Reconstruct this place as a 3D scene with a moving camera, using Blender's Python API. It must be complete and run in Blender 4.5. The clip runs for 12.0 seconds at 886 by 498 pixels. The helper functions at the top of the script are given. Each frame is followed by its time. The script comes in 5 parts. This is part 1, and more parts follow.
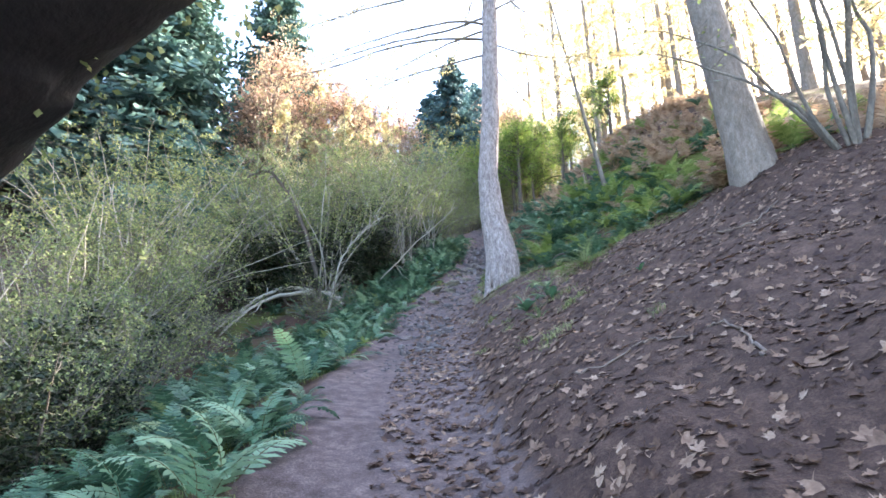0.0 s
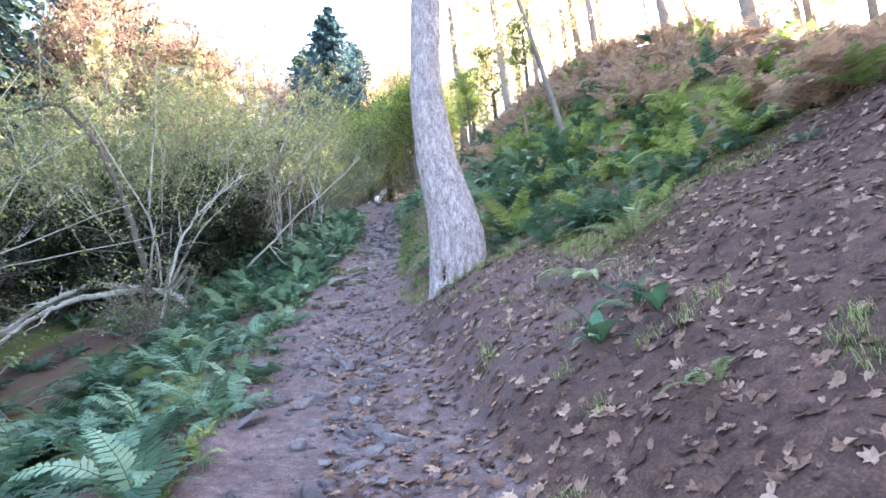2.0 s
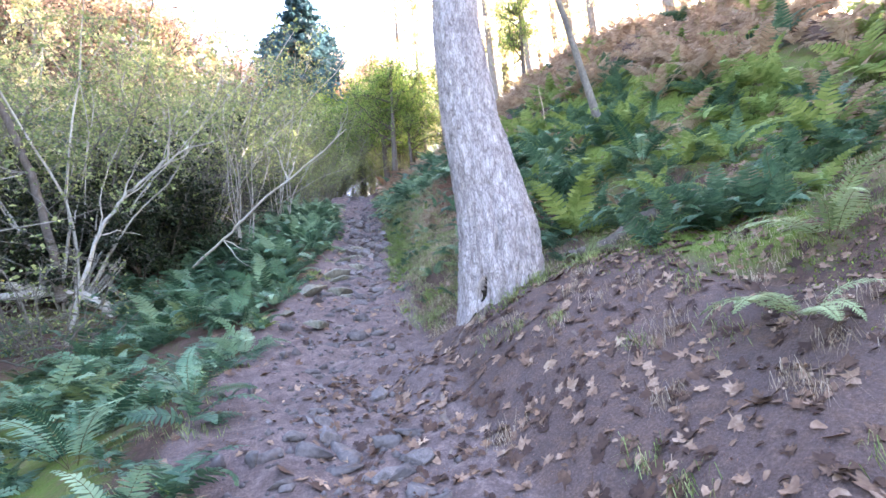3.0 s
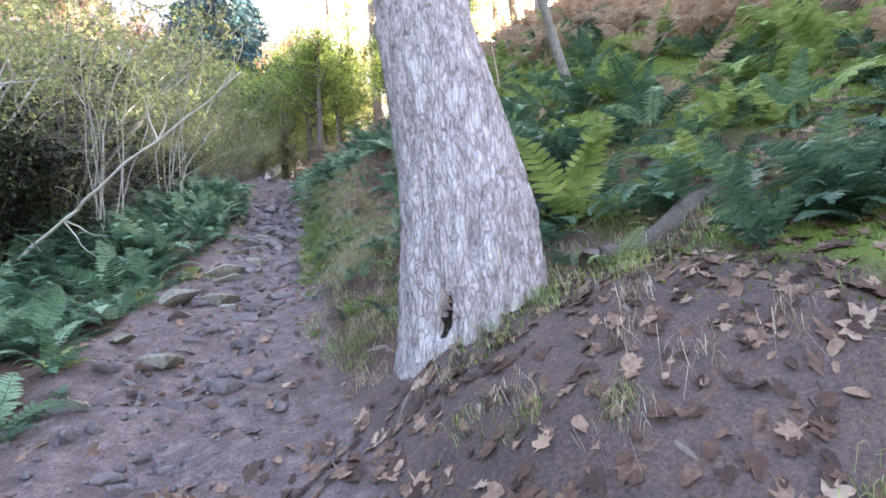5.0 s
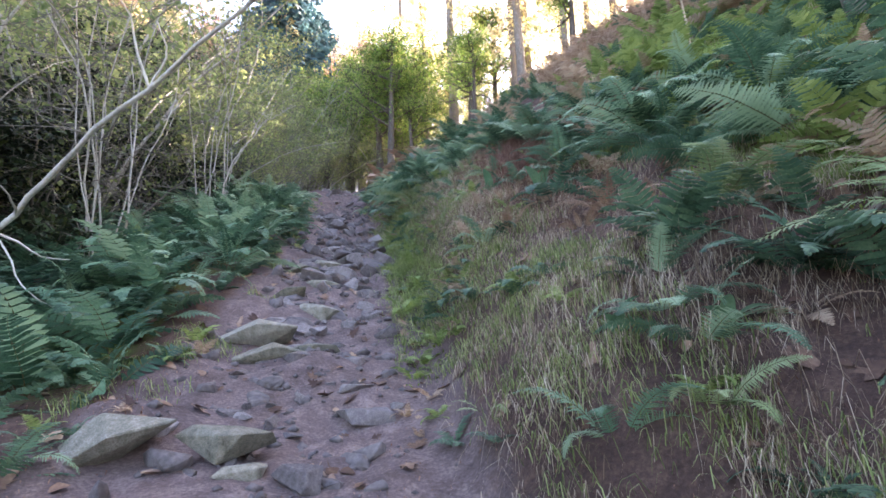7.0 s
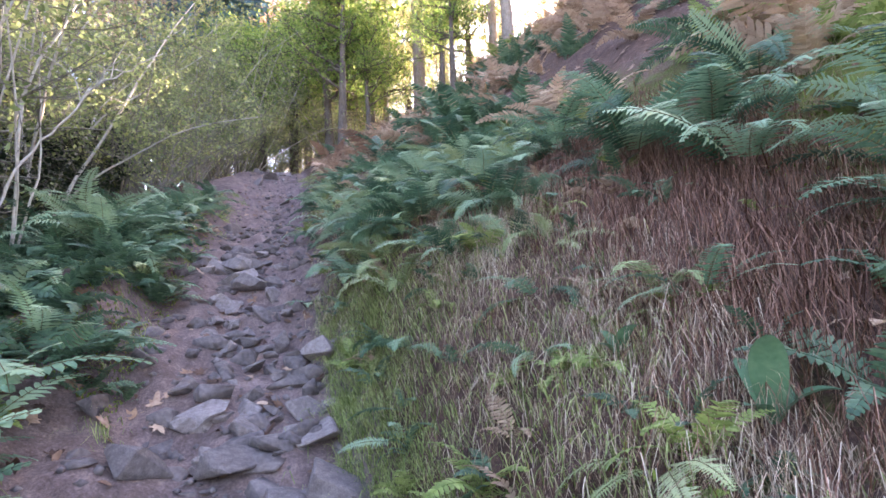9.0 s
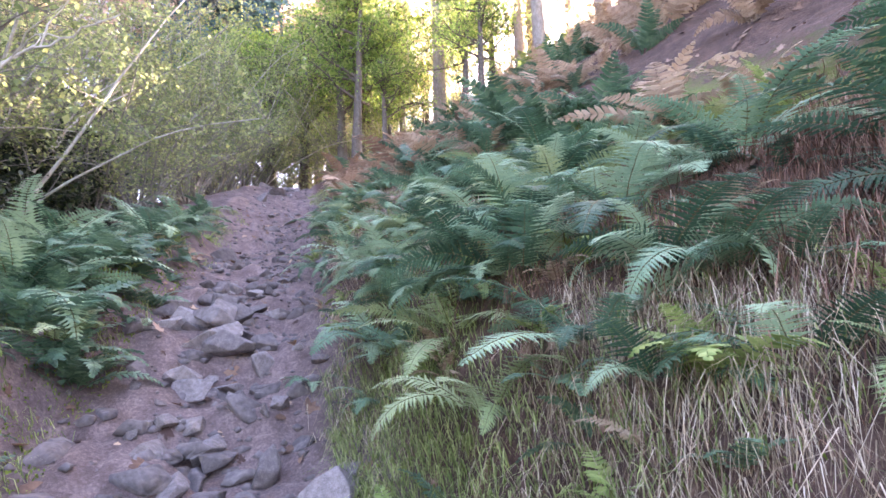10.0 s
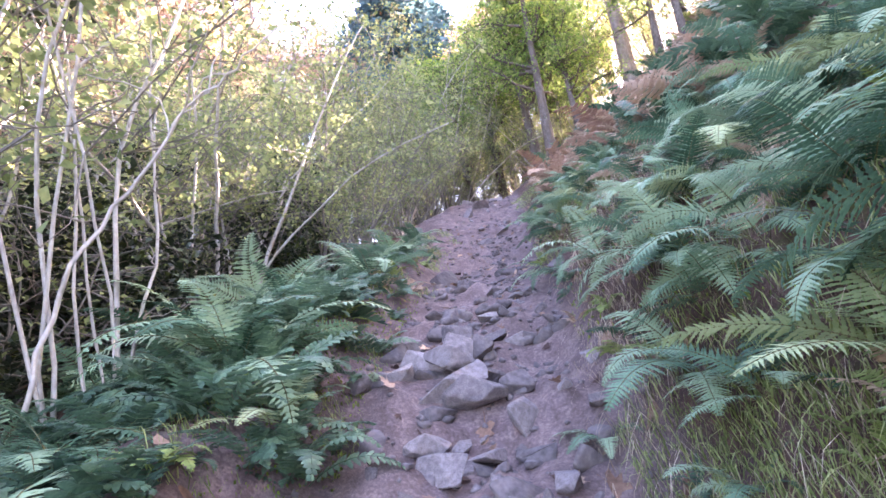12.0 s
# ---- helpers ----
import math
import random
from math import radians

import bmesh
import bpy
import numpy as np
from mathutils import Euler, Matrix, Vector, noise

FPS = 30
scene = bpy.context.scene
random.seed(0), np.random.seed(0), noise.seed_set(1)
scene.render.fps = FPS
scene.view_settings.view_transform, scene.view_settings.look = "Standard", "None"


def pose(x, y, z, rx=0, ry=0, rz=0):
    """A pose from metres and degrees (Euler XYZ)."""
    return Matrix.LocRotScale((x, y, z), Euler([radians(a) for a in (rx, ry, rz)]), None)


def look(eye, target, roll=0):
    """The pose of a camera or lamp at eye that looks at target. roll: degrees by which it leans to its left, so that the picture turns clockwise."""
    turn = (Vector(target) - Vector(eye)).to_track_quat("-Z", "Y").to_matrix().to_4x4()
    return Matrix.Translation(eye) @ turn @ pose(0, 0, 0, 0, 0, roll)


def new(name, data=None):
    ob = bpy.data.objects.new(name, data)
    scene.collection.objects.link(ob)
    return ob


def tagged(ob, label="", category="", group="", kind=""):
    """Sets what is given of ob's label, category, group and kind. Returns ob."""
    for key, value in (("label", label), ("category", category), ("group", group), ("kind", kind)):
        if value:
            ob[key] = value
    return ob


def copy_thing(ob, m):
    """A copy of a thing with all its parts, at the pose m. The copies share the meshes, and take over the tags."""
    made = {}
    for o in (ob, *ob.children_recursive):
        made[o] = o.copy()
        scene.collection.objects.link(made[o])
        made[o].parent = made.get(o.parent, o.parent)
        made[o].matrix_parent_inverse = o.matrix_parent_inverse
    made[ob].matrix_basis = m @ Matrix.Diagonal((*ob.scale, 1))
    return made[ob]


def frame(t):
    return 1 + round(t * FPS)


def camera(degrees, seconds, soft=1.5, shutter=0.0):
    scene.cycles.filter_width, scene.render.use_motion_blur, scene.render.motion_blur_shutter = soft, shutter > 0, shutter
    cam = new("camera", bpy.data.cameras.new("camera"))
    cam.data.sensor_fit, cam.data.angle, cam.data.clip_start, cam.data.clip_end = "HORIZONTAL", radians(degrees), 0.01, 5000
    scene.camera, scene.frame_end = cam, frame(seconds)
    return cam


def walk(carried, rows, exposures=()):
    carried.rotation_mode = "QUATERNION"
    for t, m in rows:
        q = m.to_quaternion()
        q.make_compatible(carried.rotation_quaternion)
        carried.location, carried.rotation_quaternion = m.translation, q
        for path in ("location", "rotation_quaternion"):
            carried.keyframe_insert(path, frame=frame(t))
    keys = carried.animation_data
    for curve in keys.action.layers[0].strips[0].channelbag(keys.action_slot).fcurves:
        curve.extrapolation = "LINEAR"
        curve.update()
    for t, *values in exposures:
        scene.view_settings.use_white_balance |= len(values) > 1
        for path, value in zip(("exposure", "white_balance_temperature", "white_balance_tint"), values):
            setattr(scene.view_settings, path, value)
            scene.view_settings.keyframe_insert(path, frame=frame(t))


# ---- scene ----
cam = camera(77.7, 12.0, soft=1.6)
# seconds, the eye, the point looked at, and the roll
PATH = [
    (0, (0.039, -0.012, 1.201), (0.014, 1.927, 1.694), -1.6),
    (0.5, (0.019, 1.102, 1.434), (0.204, 3.039, 1.897), -2.0),
    (1, (-0.28, 2.27, 1.76), (0.013, 4.204, 2.175), -2.7),
    (1.5, (-0.35, 3.59, 2.005), (0.093, 5.496, 2.42), -4.1),
    (2, (-0.54, 4.95, 2.295), (-0.122, 6.866, 2.689), -5.7),
    (2.5, (-0.74, 6.295, 2.59), (-0.319, 8.208, 2.993), -6.3),
    (3, (-0.669, 7.376, 2.824), (-0.128, 9.262, 3.21), -4.8),
    (3.2, (-0.447, 7.834, 2.886), (0.16, 9.703, 3.26), -4.9),
    (4.8, (-0.133, 9.254, 3.204), (0.658, 11.059, 3.539), -5.1),
    (5, (-0.112, 9.361, 3.239), (0.672, 11.17, 3.576), -4.8),
    (5.5, (-0.141, 9.957, 3.407), (0.563, 11.798, 3.748), -6.4),
    (6, (-0.215, 11.254, 3.587), (0.373, 13.129, 3.96), -5.7),
    (6.5, (-0.083, 11.846, 3.839), (0.458, 13.734, 4.215), -3.8),
    (7, (0.13, 12.623, 4.054), (0.722, 14.487, 4.473), -2.0),
    (7.2, (0.087, 12.828, 4.123), (0.682, 14.695, 4.524), -2.6),
    (8.8, (0.758, 15.986, 5.735), (1.504, 17.823, 5.994), -2.7),
    (9, (0.889, 16.3, 5.904), (1.647, 18.13, 6.184), -2.8),
    (9.5, (0.948, 17.188, 6.059), (1.695, 19.017, 6.371), -3.2),
    (10, (1.108, 17.787, 6.329), (1.839, 19.616, 6.676), -1.4),
    (10.5, (1.088, 18.476, 6.538), (1.62, 20.376, 6.865), -5.1),
    (11, (1.202, 18.589, 6.543), (1.65, 20.508, 6.886), -6.4),
    (11.5, (1.189, 18.734, 6.504), (1.382, 20.685, 6.898), -7.3),
    (12, (1.105, 18.804, 6.483), (1.111, 20.757, 6.914), -9.6),
]
walk(cam, [(t, look(eye, aim, roll)) for t, eye, aim, roll in PATH],
     exposures=[(0.0, 3.3, 6300, 13), (1.5, 3.62, 6300, 19), (3.0, 3.9, 6400, 22), (5.0, 3.72, 6750, 21), (7.0, 3.5, 6700, 23), (9.0, 3.92, 6850, 30), (10.5, 4.35, 6850, 36), (12.0, 4.4, 6600, 38)])

# ---- daylight: a low sun behind the hill, and the sky ----
SUN_TURN, SUN_UP = 58.0, 25.5
world = bpy.data.worlds.new("sky")
scene.world = world
world.use_nodes = True
wn = world.node_tree.nodes
sky = wn.new("ShaderNodeTexSky")
sky.sky_type, sky.sun_disc = "NISHITA", False
sky.sun_elevation, sky.sun_rotation = radians(SUN_UP), radians(SUN_TURN)
sky.air_density, sky.dust_density = 1.0, 2.5
wn["Background"].inputs[1].default_value = 0.15
world.node_tree.links.new(sky.outputs[0], wn["Background"].inputs[0])
sun_way = Vector((math.sin(radians(SUN_TURN)) * math.cos(radians(SUN_UP)), math.cos(radians(SUN_TURN)) * math.cos(radians(SUN_UP)), math.sin(radians(SUN_UP))))
sun_lamp = bpy.data.lights.new("sun", "SUN")
sun_lamp.energy, sun_lamp.angle, sun_lamp.color = 5.0, radians(0.6), (1.0, 0.9, 0.74)
sun = new("sun", sun_lamp)
sun.matrix_world = look(sun_way * 80, (0, 0, 0))


# ---- the lie of the land ----
KY = (-12, 0, 6.4, 9.8, 11.4, 12.6, 14.6, 16, 17, 18.4, 20, 21, 21.8, 24, 26, 29, 32.6, 34, 38, 60)
KZ = (-2.4, 0.03, 1.42, 2.12, 2.6, 2.92, 3.72, 4.12, 4.56, 5.15, 5.78, 6.13, 6.5, 7.28, 7.95, 9.25, 10.65, 10.85, 11.3, 15.0)
CY = (-12, 0, 6, 11.4, 14.6, 16, 18, 20, 21.5, 24, 26, 29, 33, 38, 60)
CX = (0.8, -0.2, -0.55, -0.45, 0.05, 0.38, 0.75, 1.08, 1.16, 1.5, 1.75, 2.15, 2.6, 3.6, 9.0)
SY = (-12, 5, 8, 12, 13.3, 14.9, 16.9, 18.4, 20.4, 22.6, 26, 31, 45)
HALF = (0.75, 0.75, 0.8, 0.9, 0.8, 0.75, 0.7, 0.62, 0.55, 0.48, 0.45, 0.6, 0.7)
BANK = (0.0, 0.05, 0.05, 0.05, 0.1, 0.2, 0.5, 0.65, 0.6, 0.45, 0.3, 0.1, 0.0)
SLOPE = (0.44, 0.46, 0.5, 0.52, 0.62, 0.62, 0.62, 0.6, 0.58, 0.55, 0.5, 0.42, 0.35)
STEEP = (0, 0, 0, 0, 0, 0.03, 0.1, 0.14, 0.2, 0.26, 0.3, 0.3, 0.2)
FALL = (0.42, 0.42, 0.42, 0.4, 0.36, 0.34, 0.3, 0.25, 0.2, 0.22, 0.3, 0.3, 0.2)
HUMP = (0.0, 0.0, 0.0, 0.0, 0.0, 0.05, 0.1, 0.22, 0.42, 0.4, 0.25, 0.1, 0.0)



def along(y, ys, vs, r=0.8):
    return sum(np.interp(y + r * k, ys, vs) for k in (-1, -0.5, 0, 0.5, 1)) / 5


def trail(y):
    return along(y, CY, CX)


def step01(v):
    v = np.clip(v, 0, 1)
    return v * v * (3 - 2 * v)


def land(x, y):
    """Height of the smooth ground."""
    d = x - along(y, CY, CX)
    half, bank = along(y, SY, HALF), along(y, SY, BANK)
    up = np.maximum(d - half, 0)
    # the slope eases off at the brow of the hill
    s = along(y, SY, SLOPE)
    brow = 7.5
    rise = s * (np.minimum(up, brow) + 0.12 * np.maximum(up - brow, 0)) - s * 0.5 * np.exp(-((up - brow) / 0.8) ** 2) * 0.6
    rise = rise + along(y, SY, STEEP) * np.clip(up - 2.0, 0, brow - 2.0)
    right = bank * step01(up / 0.55) + rise
    down = np.maximum(-d - half, 0)
    fall = along(y, SY, FALL)
    left = along(y, SY, HUMP) * step01(down / 0.45) - fall * np.minimum(down, 3.2) - 0.16 * np.clip(down - 3.2, 0, 7) + 0.22 * np.clip(down - 11, 0, 26)
    dish = -0.07 * np.clip(1 - (d / (half + 0.05)) ** 2, 0, 1)
    mound = 0.2 * np.exp(-((x - 1.5) / 1.2) ** 2 - ((y - 11.3) / 1.2) ** 2)
    mound = mound + 0.36 * np.exp(-((x - 4.9) / 1.1) ** 2 - ((y - 7.6) / 1.6) ** 2)
    mound = mound + 0.17 * np.exp(-((x - 1.0) / 0.55) ** 2 - ((y - 11.7) / 0.6) ** 2)
    return along(y, KY, KZ, 0.5) + right + left + dish + mound


# ---- materials ----
def material(name, stops, scale=6.0, rough=0.85, bump=0.3, fine=60.0, thin=0.0, vary=0.0, stretch=(1, 1, 1), hue=0.0, island=False, gloss=0.3):
    """Noise at two scales through a ramp of base colours. thin: share of light that passes through a leaf. vary: brightness varied piece by piece."""
    m = bpy.data.materials.new(name)
    m.use_nodes = True
    n, l = m.node_tree.nodes, m.node_tree.links
    p = n["Principled BSDF"]
    co = n.new("ShaderNodeTexCoord")
    mp = n.new("ShaderNodeMapping")
    mp.inputs["Scale"].default_value = stretch
    l.new(co.outputs["Object"], mp.inputs[0])
    a = n.new("ShaderNodeTexNoise")
    a.inputs["Scale"].default_value, a.inputs["Detail"].default_value, a.inputs["Roughness"].default_value = scale, 6, 0.65
    b = n.new("ShaderNodeTexNoise")
    b.inputs["Scale"].default_value, b.inputs["Detail"].default_value = fine, 4
    l.new(mp.outputs[0], a.inputs[0]), l.new(mp.outputs[0], b.inputs[0])
    mix = n.new("ShaderNodeMix")
    mix.inputs[0].default_value = 0.35
    l.new(a.outputs[0], mix.inputs[2]), l.new(b.outputs[0], mix.inputs[3])
    source = mix.outputs[0]
    if vary:
        if island:
            r = n.new("ShaderNodeNewGeometry").outputs["Random Per Island"]
        else:
            r = n.new("ShaderNodeObjectInfo").outputs["Random"]
        mr = n.new("ShaderNodeMapRange")
        mr.inputs[3].default_value, mr.inputs[4].default_value = -vary, vary
        l.new(r, mr.inputs[0])
        add = n.new("ShaderNodeMath")
        l.new(source, add.inputs[0]), l.new(mr.outputs[0], add.inputs[1])
        source = add.outputs[0]
    ramp = n.new("ShaderNodeValToRGB")
    while len(ramp.color_ramp.elements) < len(stops):
        ramp.color_ramp.elements.new(0.5)
    for e, (at, c) in zip(ramp.color_ramp.elements, stops):
        e.position, e.color = at, (*c, 1)
    l.new(source, ramp.inputs[0])
    l.new(ramp.outputs[0], p.inputs["Base Color"])
    p.inputs["Roughness"].default_value = rough
    p.inputs["Specular IOR Level"].default_value = gloss
    if bump:
        bp = n.new("ShaderNodeBump")
        bp.inputs["Strength"].default_value, bp.inputs["Distance"].default_value = bump, 0.02
        l.new(mix.outputs[0], bp.inputs["Height"])
        l.new(bp.outputs[0], p.inputs["Normal"])
    if thin:
        t = n.new("ShaderNodeBsdfTranslucent")
        l.new(ramp.outputs[0], t.inputs[0])
        ms = n.new("ShaderNodeMixShader")
        ms.inputs[0].default_value = thin
        l.new(p.outputs[0], ms.inputs[1]), l.new(t.outputs[0], ms.inputs[2])
        l.new(ms.outputs[0], n["Material Output"].inputs[0])
    return m


def bark(name, deep, mid, high, scale=9.0, stretch=(1.0, 1.0, 0.22), strength=0.9, crack=0.82, grain=0.45):
    """Plated bark: cracks between upright plates."""
    m = material(name, [(0.3, deep), (0.48, mid), (0.66, high)], 16.0, 0.9, 1.0, 90.0, stretch=(1, 1, grain))
    n, l = m.node_tree.nodes, m.node_tree.links
    p = n["Principled BSDF"]
    co = n.new("ShaderNodeTexCoord")
    mp = n.new("ShaderNodeMapping")
    mp.inputs["Scale"].default_value = stretch
    wob = n.new("ShaderNodeTexNoise")
    wob.inputs["Scale"].default_value, wob.inputs["Detail"].default_value = 5.0, 4
    l.new(co.outputs["Object"], wob.inputs[0])
    add = n.new("ShaderNodeVectorMath")
    sc = n.new("ShaderNodeVectorMath")
    sc.operation = "SCALE"
    sc.inputs["Scale"].default_value = 0.07
    l.new(wob.outputs["Color"], sc.inputs[0]), l.new(co.outputs["Object"], add.inputs[0]), l.new(sc.outputs[0], add.inputs[1])
    l.new(add.outputs[0], mp.inputs[0])
    v = n.new("ShaderNodeTexVoronoi")
    v.feature = "DISTANCE_TO_EDGE"
    v.inputs["Scale"].default_value = scale
    l.new(mp.outputs[0], v.inputs["Vector"])
    mr = n.new("ShaderNodeMapRange")
    mr.inputs[1].default_value, mr.inputs[2].default_value, mr.inputs[3].default_value = 0.0, 0.14, crack
    l.new(v.outputs["Distance"], mr.inputs[0])
    old = p.inputs["Base Color"].links[0].from_socket
    mx = n.new("ShaderNodeMix")
    mx.data_type = "RGBA"
    mx.inputs[6].default_value = (*[c * 0.8 for c in deep], 1)
    l.new(mr.outputs[0], mx.inputs[0]), l.new(old, mx.inputs[7])
    l.new(mx.outputs[2], p.inputs["Base Color"])
    b2 = n.new("ShaderNodeBump")
    b2.inputs["Strength"].default_value, b2.inputs["Distance"].default_value = strength, 0.03
    l.new(mr.outputs[0], b2.inputs["Height"])
    l.new(p.inputs["Normal"].links[0].from_socket, b2.inputs["Normal"])
    l.new(b2.outputs[0], p.inputs["Normal"])
    return m


M_FERN = material("fern_green", [(0.25, (0.03, 0.078, 0.042)), (0.5, (0.115, 0.225, 0.13)), (0.75, (0.27, 0.39, 0.235))], 3.0, 0.52, 0.15, 90, thin=0.38, vary=0.34, gloss=0.38)
M_FERN_PALE = material("fern_yellow_green", [(0.25, (0.12, 0.18, 0.07)), (0.5, (0.24, 0.31, 0.14)), (0.8, (0.4, 0.46, 0.25))], 3.0, 0.6, 0.15, 90, thin=0.35, vary=0.18)
M_BRACKEN = material("bracken_brown", [(0.25, (0.15, 0.085, 0.06)), (0.5, (0.32, 0.2, 0.135)), (0.8, (0.5, 0.35, 0.24))], 3.0, 0.85, 0.15, 90, thin=0.3, vary=0.2)
M_FERN_I = material("undergrowth_fern", [(0.3, (0.022, 0.055, 0.032)), (0.5, (0.066, 0.138, 0.078)), (0.7, (0.17, 0.265, 0.15))], 0.9, 0.45, 0.1, 90, thin=0.36, vary=0.1, island=True, gloss=0.4)
M_BRACKEN_I = material("dead_bracken", [(0.25, (0.2, 0.13, 0.09)), (0.5, (0.4, 0.28, 0.19)), (0.75, (0.58, 0.45, 0.32))], 0.9, 0.85, 0.1, 90, thin=0.4, vary=0.12, island=True)
M_FERN_PALE_I = material("pale_undergrowth", [(0.25, (0.1, 0.15, 0.04)), (0.5, (0.22, 0.3, 0.085)), (0.8, (0.4, 0.45, 0.17))], 0.9, 0.6, 0.1, 90, thin=0.4, vary=0.15, island=True)
M_RACHIS = material("frond_stalk", [(0.3, (0.06, 0.05, 0.02)), (0.7, (0.14, 0.12, 0.05))], 20, 0.7, 0.1)
M_HAZEL = material("hazel_leaf", [(0.2, (0.09, 0.13, 0.05)), (0.5, (0.24, 0.29, 0.12)), (0.8, (0.48, 0.48, 0.2))], 1.5, 0.65, 0.1, 50, thin=0.5, vary=0.22, island=True)
M_OAK = material("green_leaf", [(0.2, (0.09, 0.16, 0.035)), (0.5, (0.21, 0.32, 0.075)), (0.8, (0.42, 0.46, 0.14))], 0.6, 0.65, 0.1, 50, thin=0.55, vary=0.25, island=True)
M_LARCH = material("larch_needles", [(0.2, (0.55, 0.43, 0.2)), (0.5, (0.74, 0.64, 0.36)), (0.8, (0.84, 0.78, 0.52))], 0.6, 0.8, 0.0, 50, thin=0.6, vary=0.25, island=True)
M_COPPER = material("copper_leaf", [(0.2, (0.3, 0.18, 0.12)), (0.5, (0.47, 0.32, 0.23)), (0.8, (0.6, 0.46, 0.35))], 0.6, 0.8, 0.0, 50, thin=0.45, vary=0.25, island=True)
M_SPRUCE = material("spruce_needles", [(0.2, (0.03, 0.07, 0.06)), (0.5, (0.085, 0.155, 0.135)), (0.8, (0.17, 0.26, 0.22))], 0.8, 0.7, 0.0, 50, thin=0.2, vary=0.25, island=True)
M_PINE = material("pine_needles", [(0.2, (0.03, 0.07, 0.085)), (0.5, (0.07, 0.14, 0.155)), (0.8, (0.13, 0.22, 0.23))], 0.8, 0.7, 0.0, 50, thin=0.3, vary=0.25, island=True)
# near-black leaf colour that carries the shade inside the thicket
M_GLOOM_LEAF = material("shade_dark_leaf", [(0.2, (0.012, 0.018, 0.01)), (0.6, (0.03, 0.045, 0.02)), (0.85, (0.1, 0.12, 0.03))], 0.8, 0.5, 0.0, 50, thin=0.1, vary=0.25, island=True)
M_BARK_L = bark("larch_bark", (0.1, 0.08, 0.075), (0.35, 0.295, 0.285), (0.58, 0.51, 0.5), 36.0, (1.0, 1.0, 0.19), 0.55, 0.55, 0.4)
M_BARK_B = bark("ridge_tree_bark", (0.12, 0.1, 0.085), (0.22, 0.18, 0.15), (0.33, 0.28, 0.24), 34.0, strength=0.5)
M_BARK_D = bark("dark_bark", (0.05, 0.04, 0.035), (0.1, 0.08, 0.065), (0.17, 0.14, 0.12), 34.0, strength=0.6)
M_BARK_WET = bark("black_wet_bark", (0.006, 0.006, 0.005), (0.015, 0.013, 0.011), (0.03, 0.026, 0.022), 30.0)
M_STEM = material("pale_stem_bark", [(0.25, (0.16, 0.14, 0.12)), (0.5, (0.34, 0.31, 0.27)), (0.75, (0.55, 0.52, 0.47))], 5, 0.8, 0.3, 40, stretch=(1, 1, 0.5))
M_STEM_D = material("grey_stem_bark", [(0.25, (0.07, 0.06, 0.05)), (0.5, (0.16, 0.14, 0.12)), (0.75, (0.3, 0.27, 0.22))], 5, 0.85, 0.3, 40, stretch=(1, 1, 0.5))
M_DEADWOOD = material("bleached_branch", [(0.25, (0.2, 0.17, 0.14)), (0.5, (0.42, 0.38, 0.33)), (0.75, (0.62, 0.58, 0.52))], 5, 0.8, 0.3, 40)
M_ROOT = material("root_bark", [(0.25, (0.07, 0.05, 0.04)), (0.5, (0.17, 0.125, 0.1)), (0.75, (0.29, 0.23, 0.19))], 6, 0.85, 0.5, 50)
M_STONE = material("path_stone", [(0.25, (0.06, 0.05, 0.05)), (0.5, (0.145, 0.122, 0.12)), (0.75, (0.28, 0.245, 0.238))], 5, 0.85, 0.5, 40, vary=0.12)
M_STONE_M = material("mossy_stone", [(0.3, (0.07, 0.07, 0.05)), (0.5, (0.17, 0.155, 0.12)), (0.7, (0.3, 0.275, 0.23))], 5, 0.9, 0.5, 40, vary=0.1)
M_LEAF = material("fallen_leaf", [(0.2, (0.1, 0.055, 0.035)), (0.45, (0.23, 0.135, 0.085)), (0.7, (0.4, 0.27, 0.18)), (0.95, (0.55, 0.42, 0.33))], 8, 0.75, 0.2, 60, thin=0.12, vary=0.3)
M_LEAF_I = material("leaf_litter", [(0.25, (0.045, 0.023, 0.018)), (0.5, (0.1, 0.055, 0.037)), (0.72, (0.23, 0.14, 0.095)), (0.95, (0.42, 0.3, 0.22))], 8, 0.8, 0.2, 60, thin=0.1, vary=0.32, island=True)
M_GRASS = material("grass_green", [(0.2, (0.09, 0.13, 0.035)), (0.5, (0.21, 0.27, 0.085)), (0.8, (0.43, 0.46, 0.2))], 2, 0.7, 0.0, 40, thin=0.35, vary=0.25, island=True)
M_STRAW = material("dead_grass", [(0.2, (0.16, 0.11, 0.07)), (0.5, (0.42, 0.32, 0.22)), (0.8, (0.68, 0.57, 0.44))], 2, 0.8, 0.0, 40, thin=0.25, vary=0.25, island=True)
M_SKIRT = material("dead_frond_stalks", [(0.2, (0.07, 0.03, 0.02)), (0.5, (0.17, 0.085, 0.055)), (0.8, (0.34, 0.2, 0.14))], 2, 0.85, 0.0, 40, thin=0.15, vary=0.25, island=True)
M_MOSSBIT = material("moss_tufts", [(0.2, (0.06, 0.09, 0.015)), (0.5, (0.14, 0.2, 0.03)), (0.8, (0.27, 0.33, 0.07))], 2, 0.9, 0.0, 40, thin=0.25, vary=0.25, island=True)
M_BROAD = material("broad_leaf", [(0.2, (0.04, 0.1, 0.05)), (0.5, (0.09, 0.19, 0.1)), (0.8, (0.17, 0.28, 0.16))], 6, 0.5, 0.2, 60, thin=0.25, vary=0.15)
M_ROCK = material("near_black_rock", [(0.25, (0.003, 0.003, 0.003)), (0.5, (0.007, 0.006, 0.006)), (0.75, (0.016, 0.014, 0.013))], 4, 0.85, 0.8, 30)
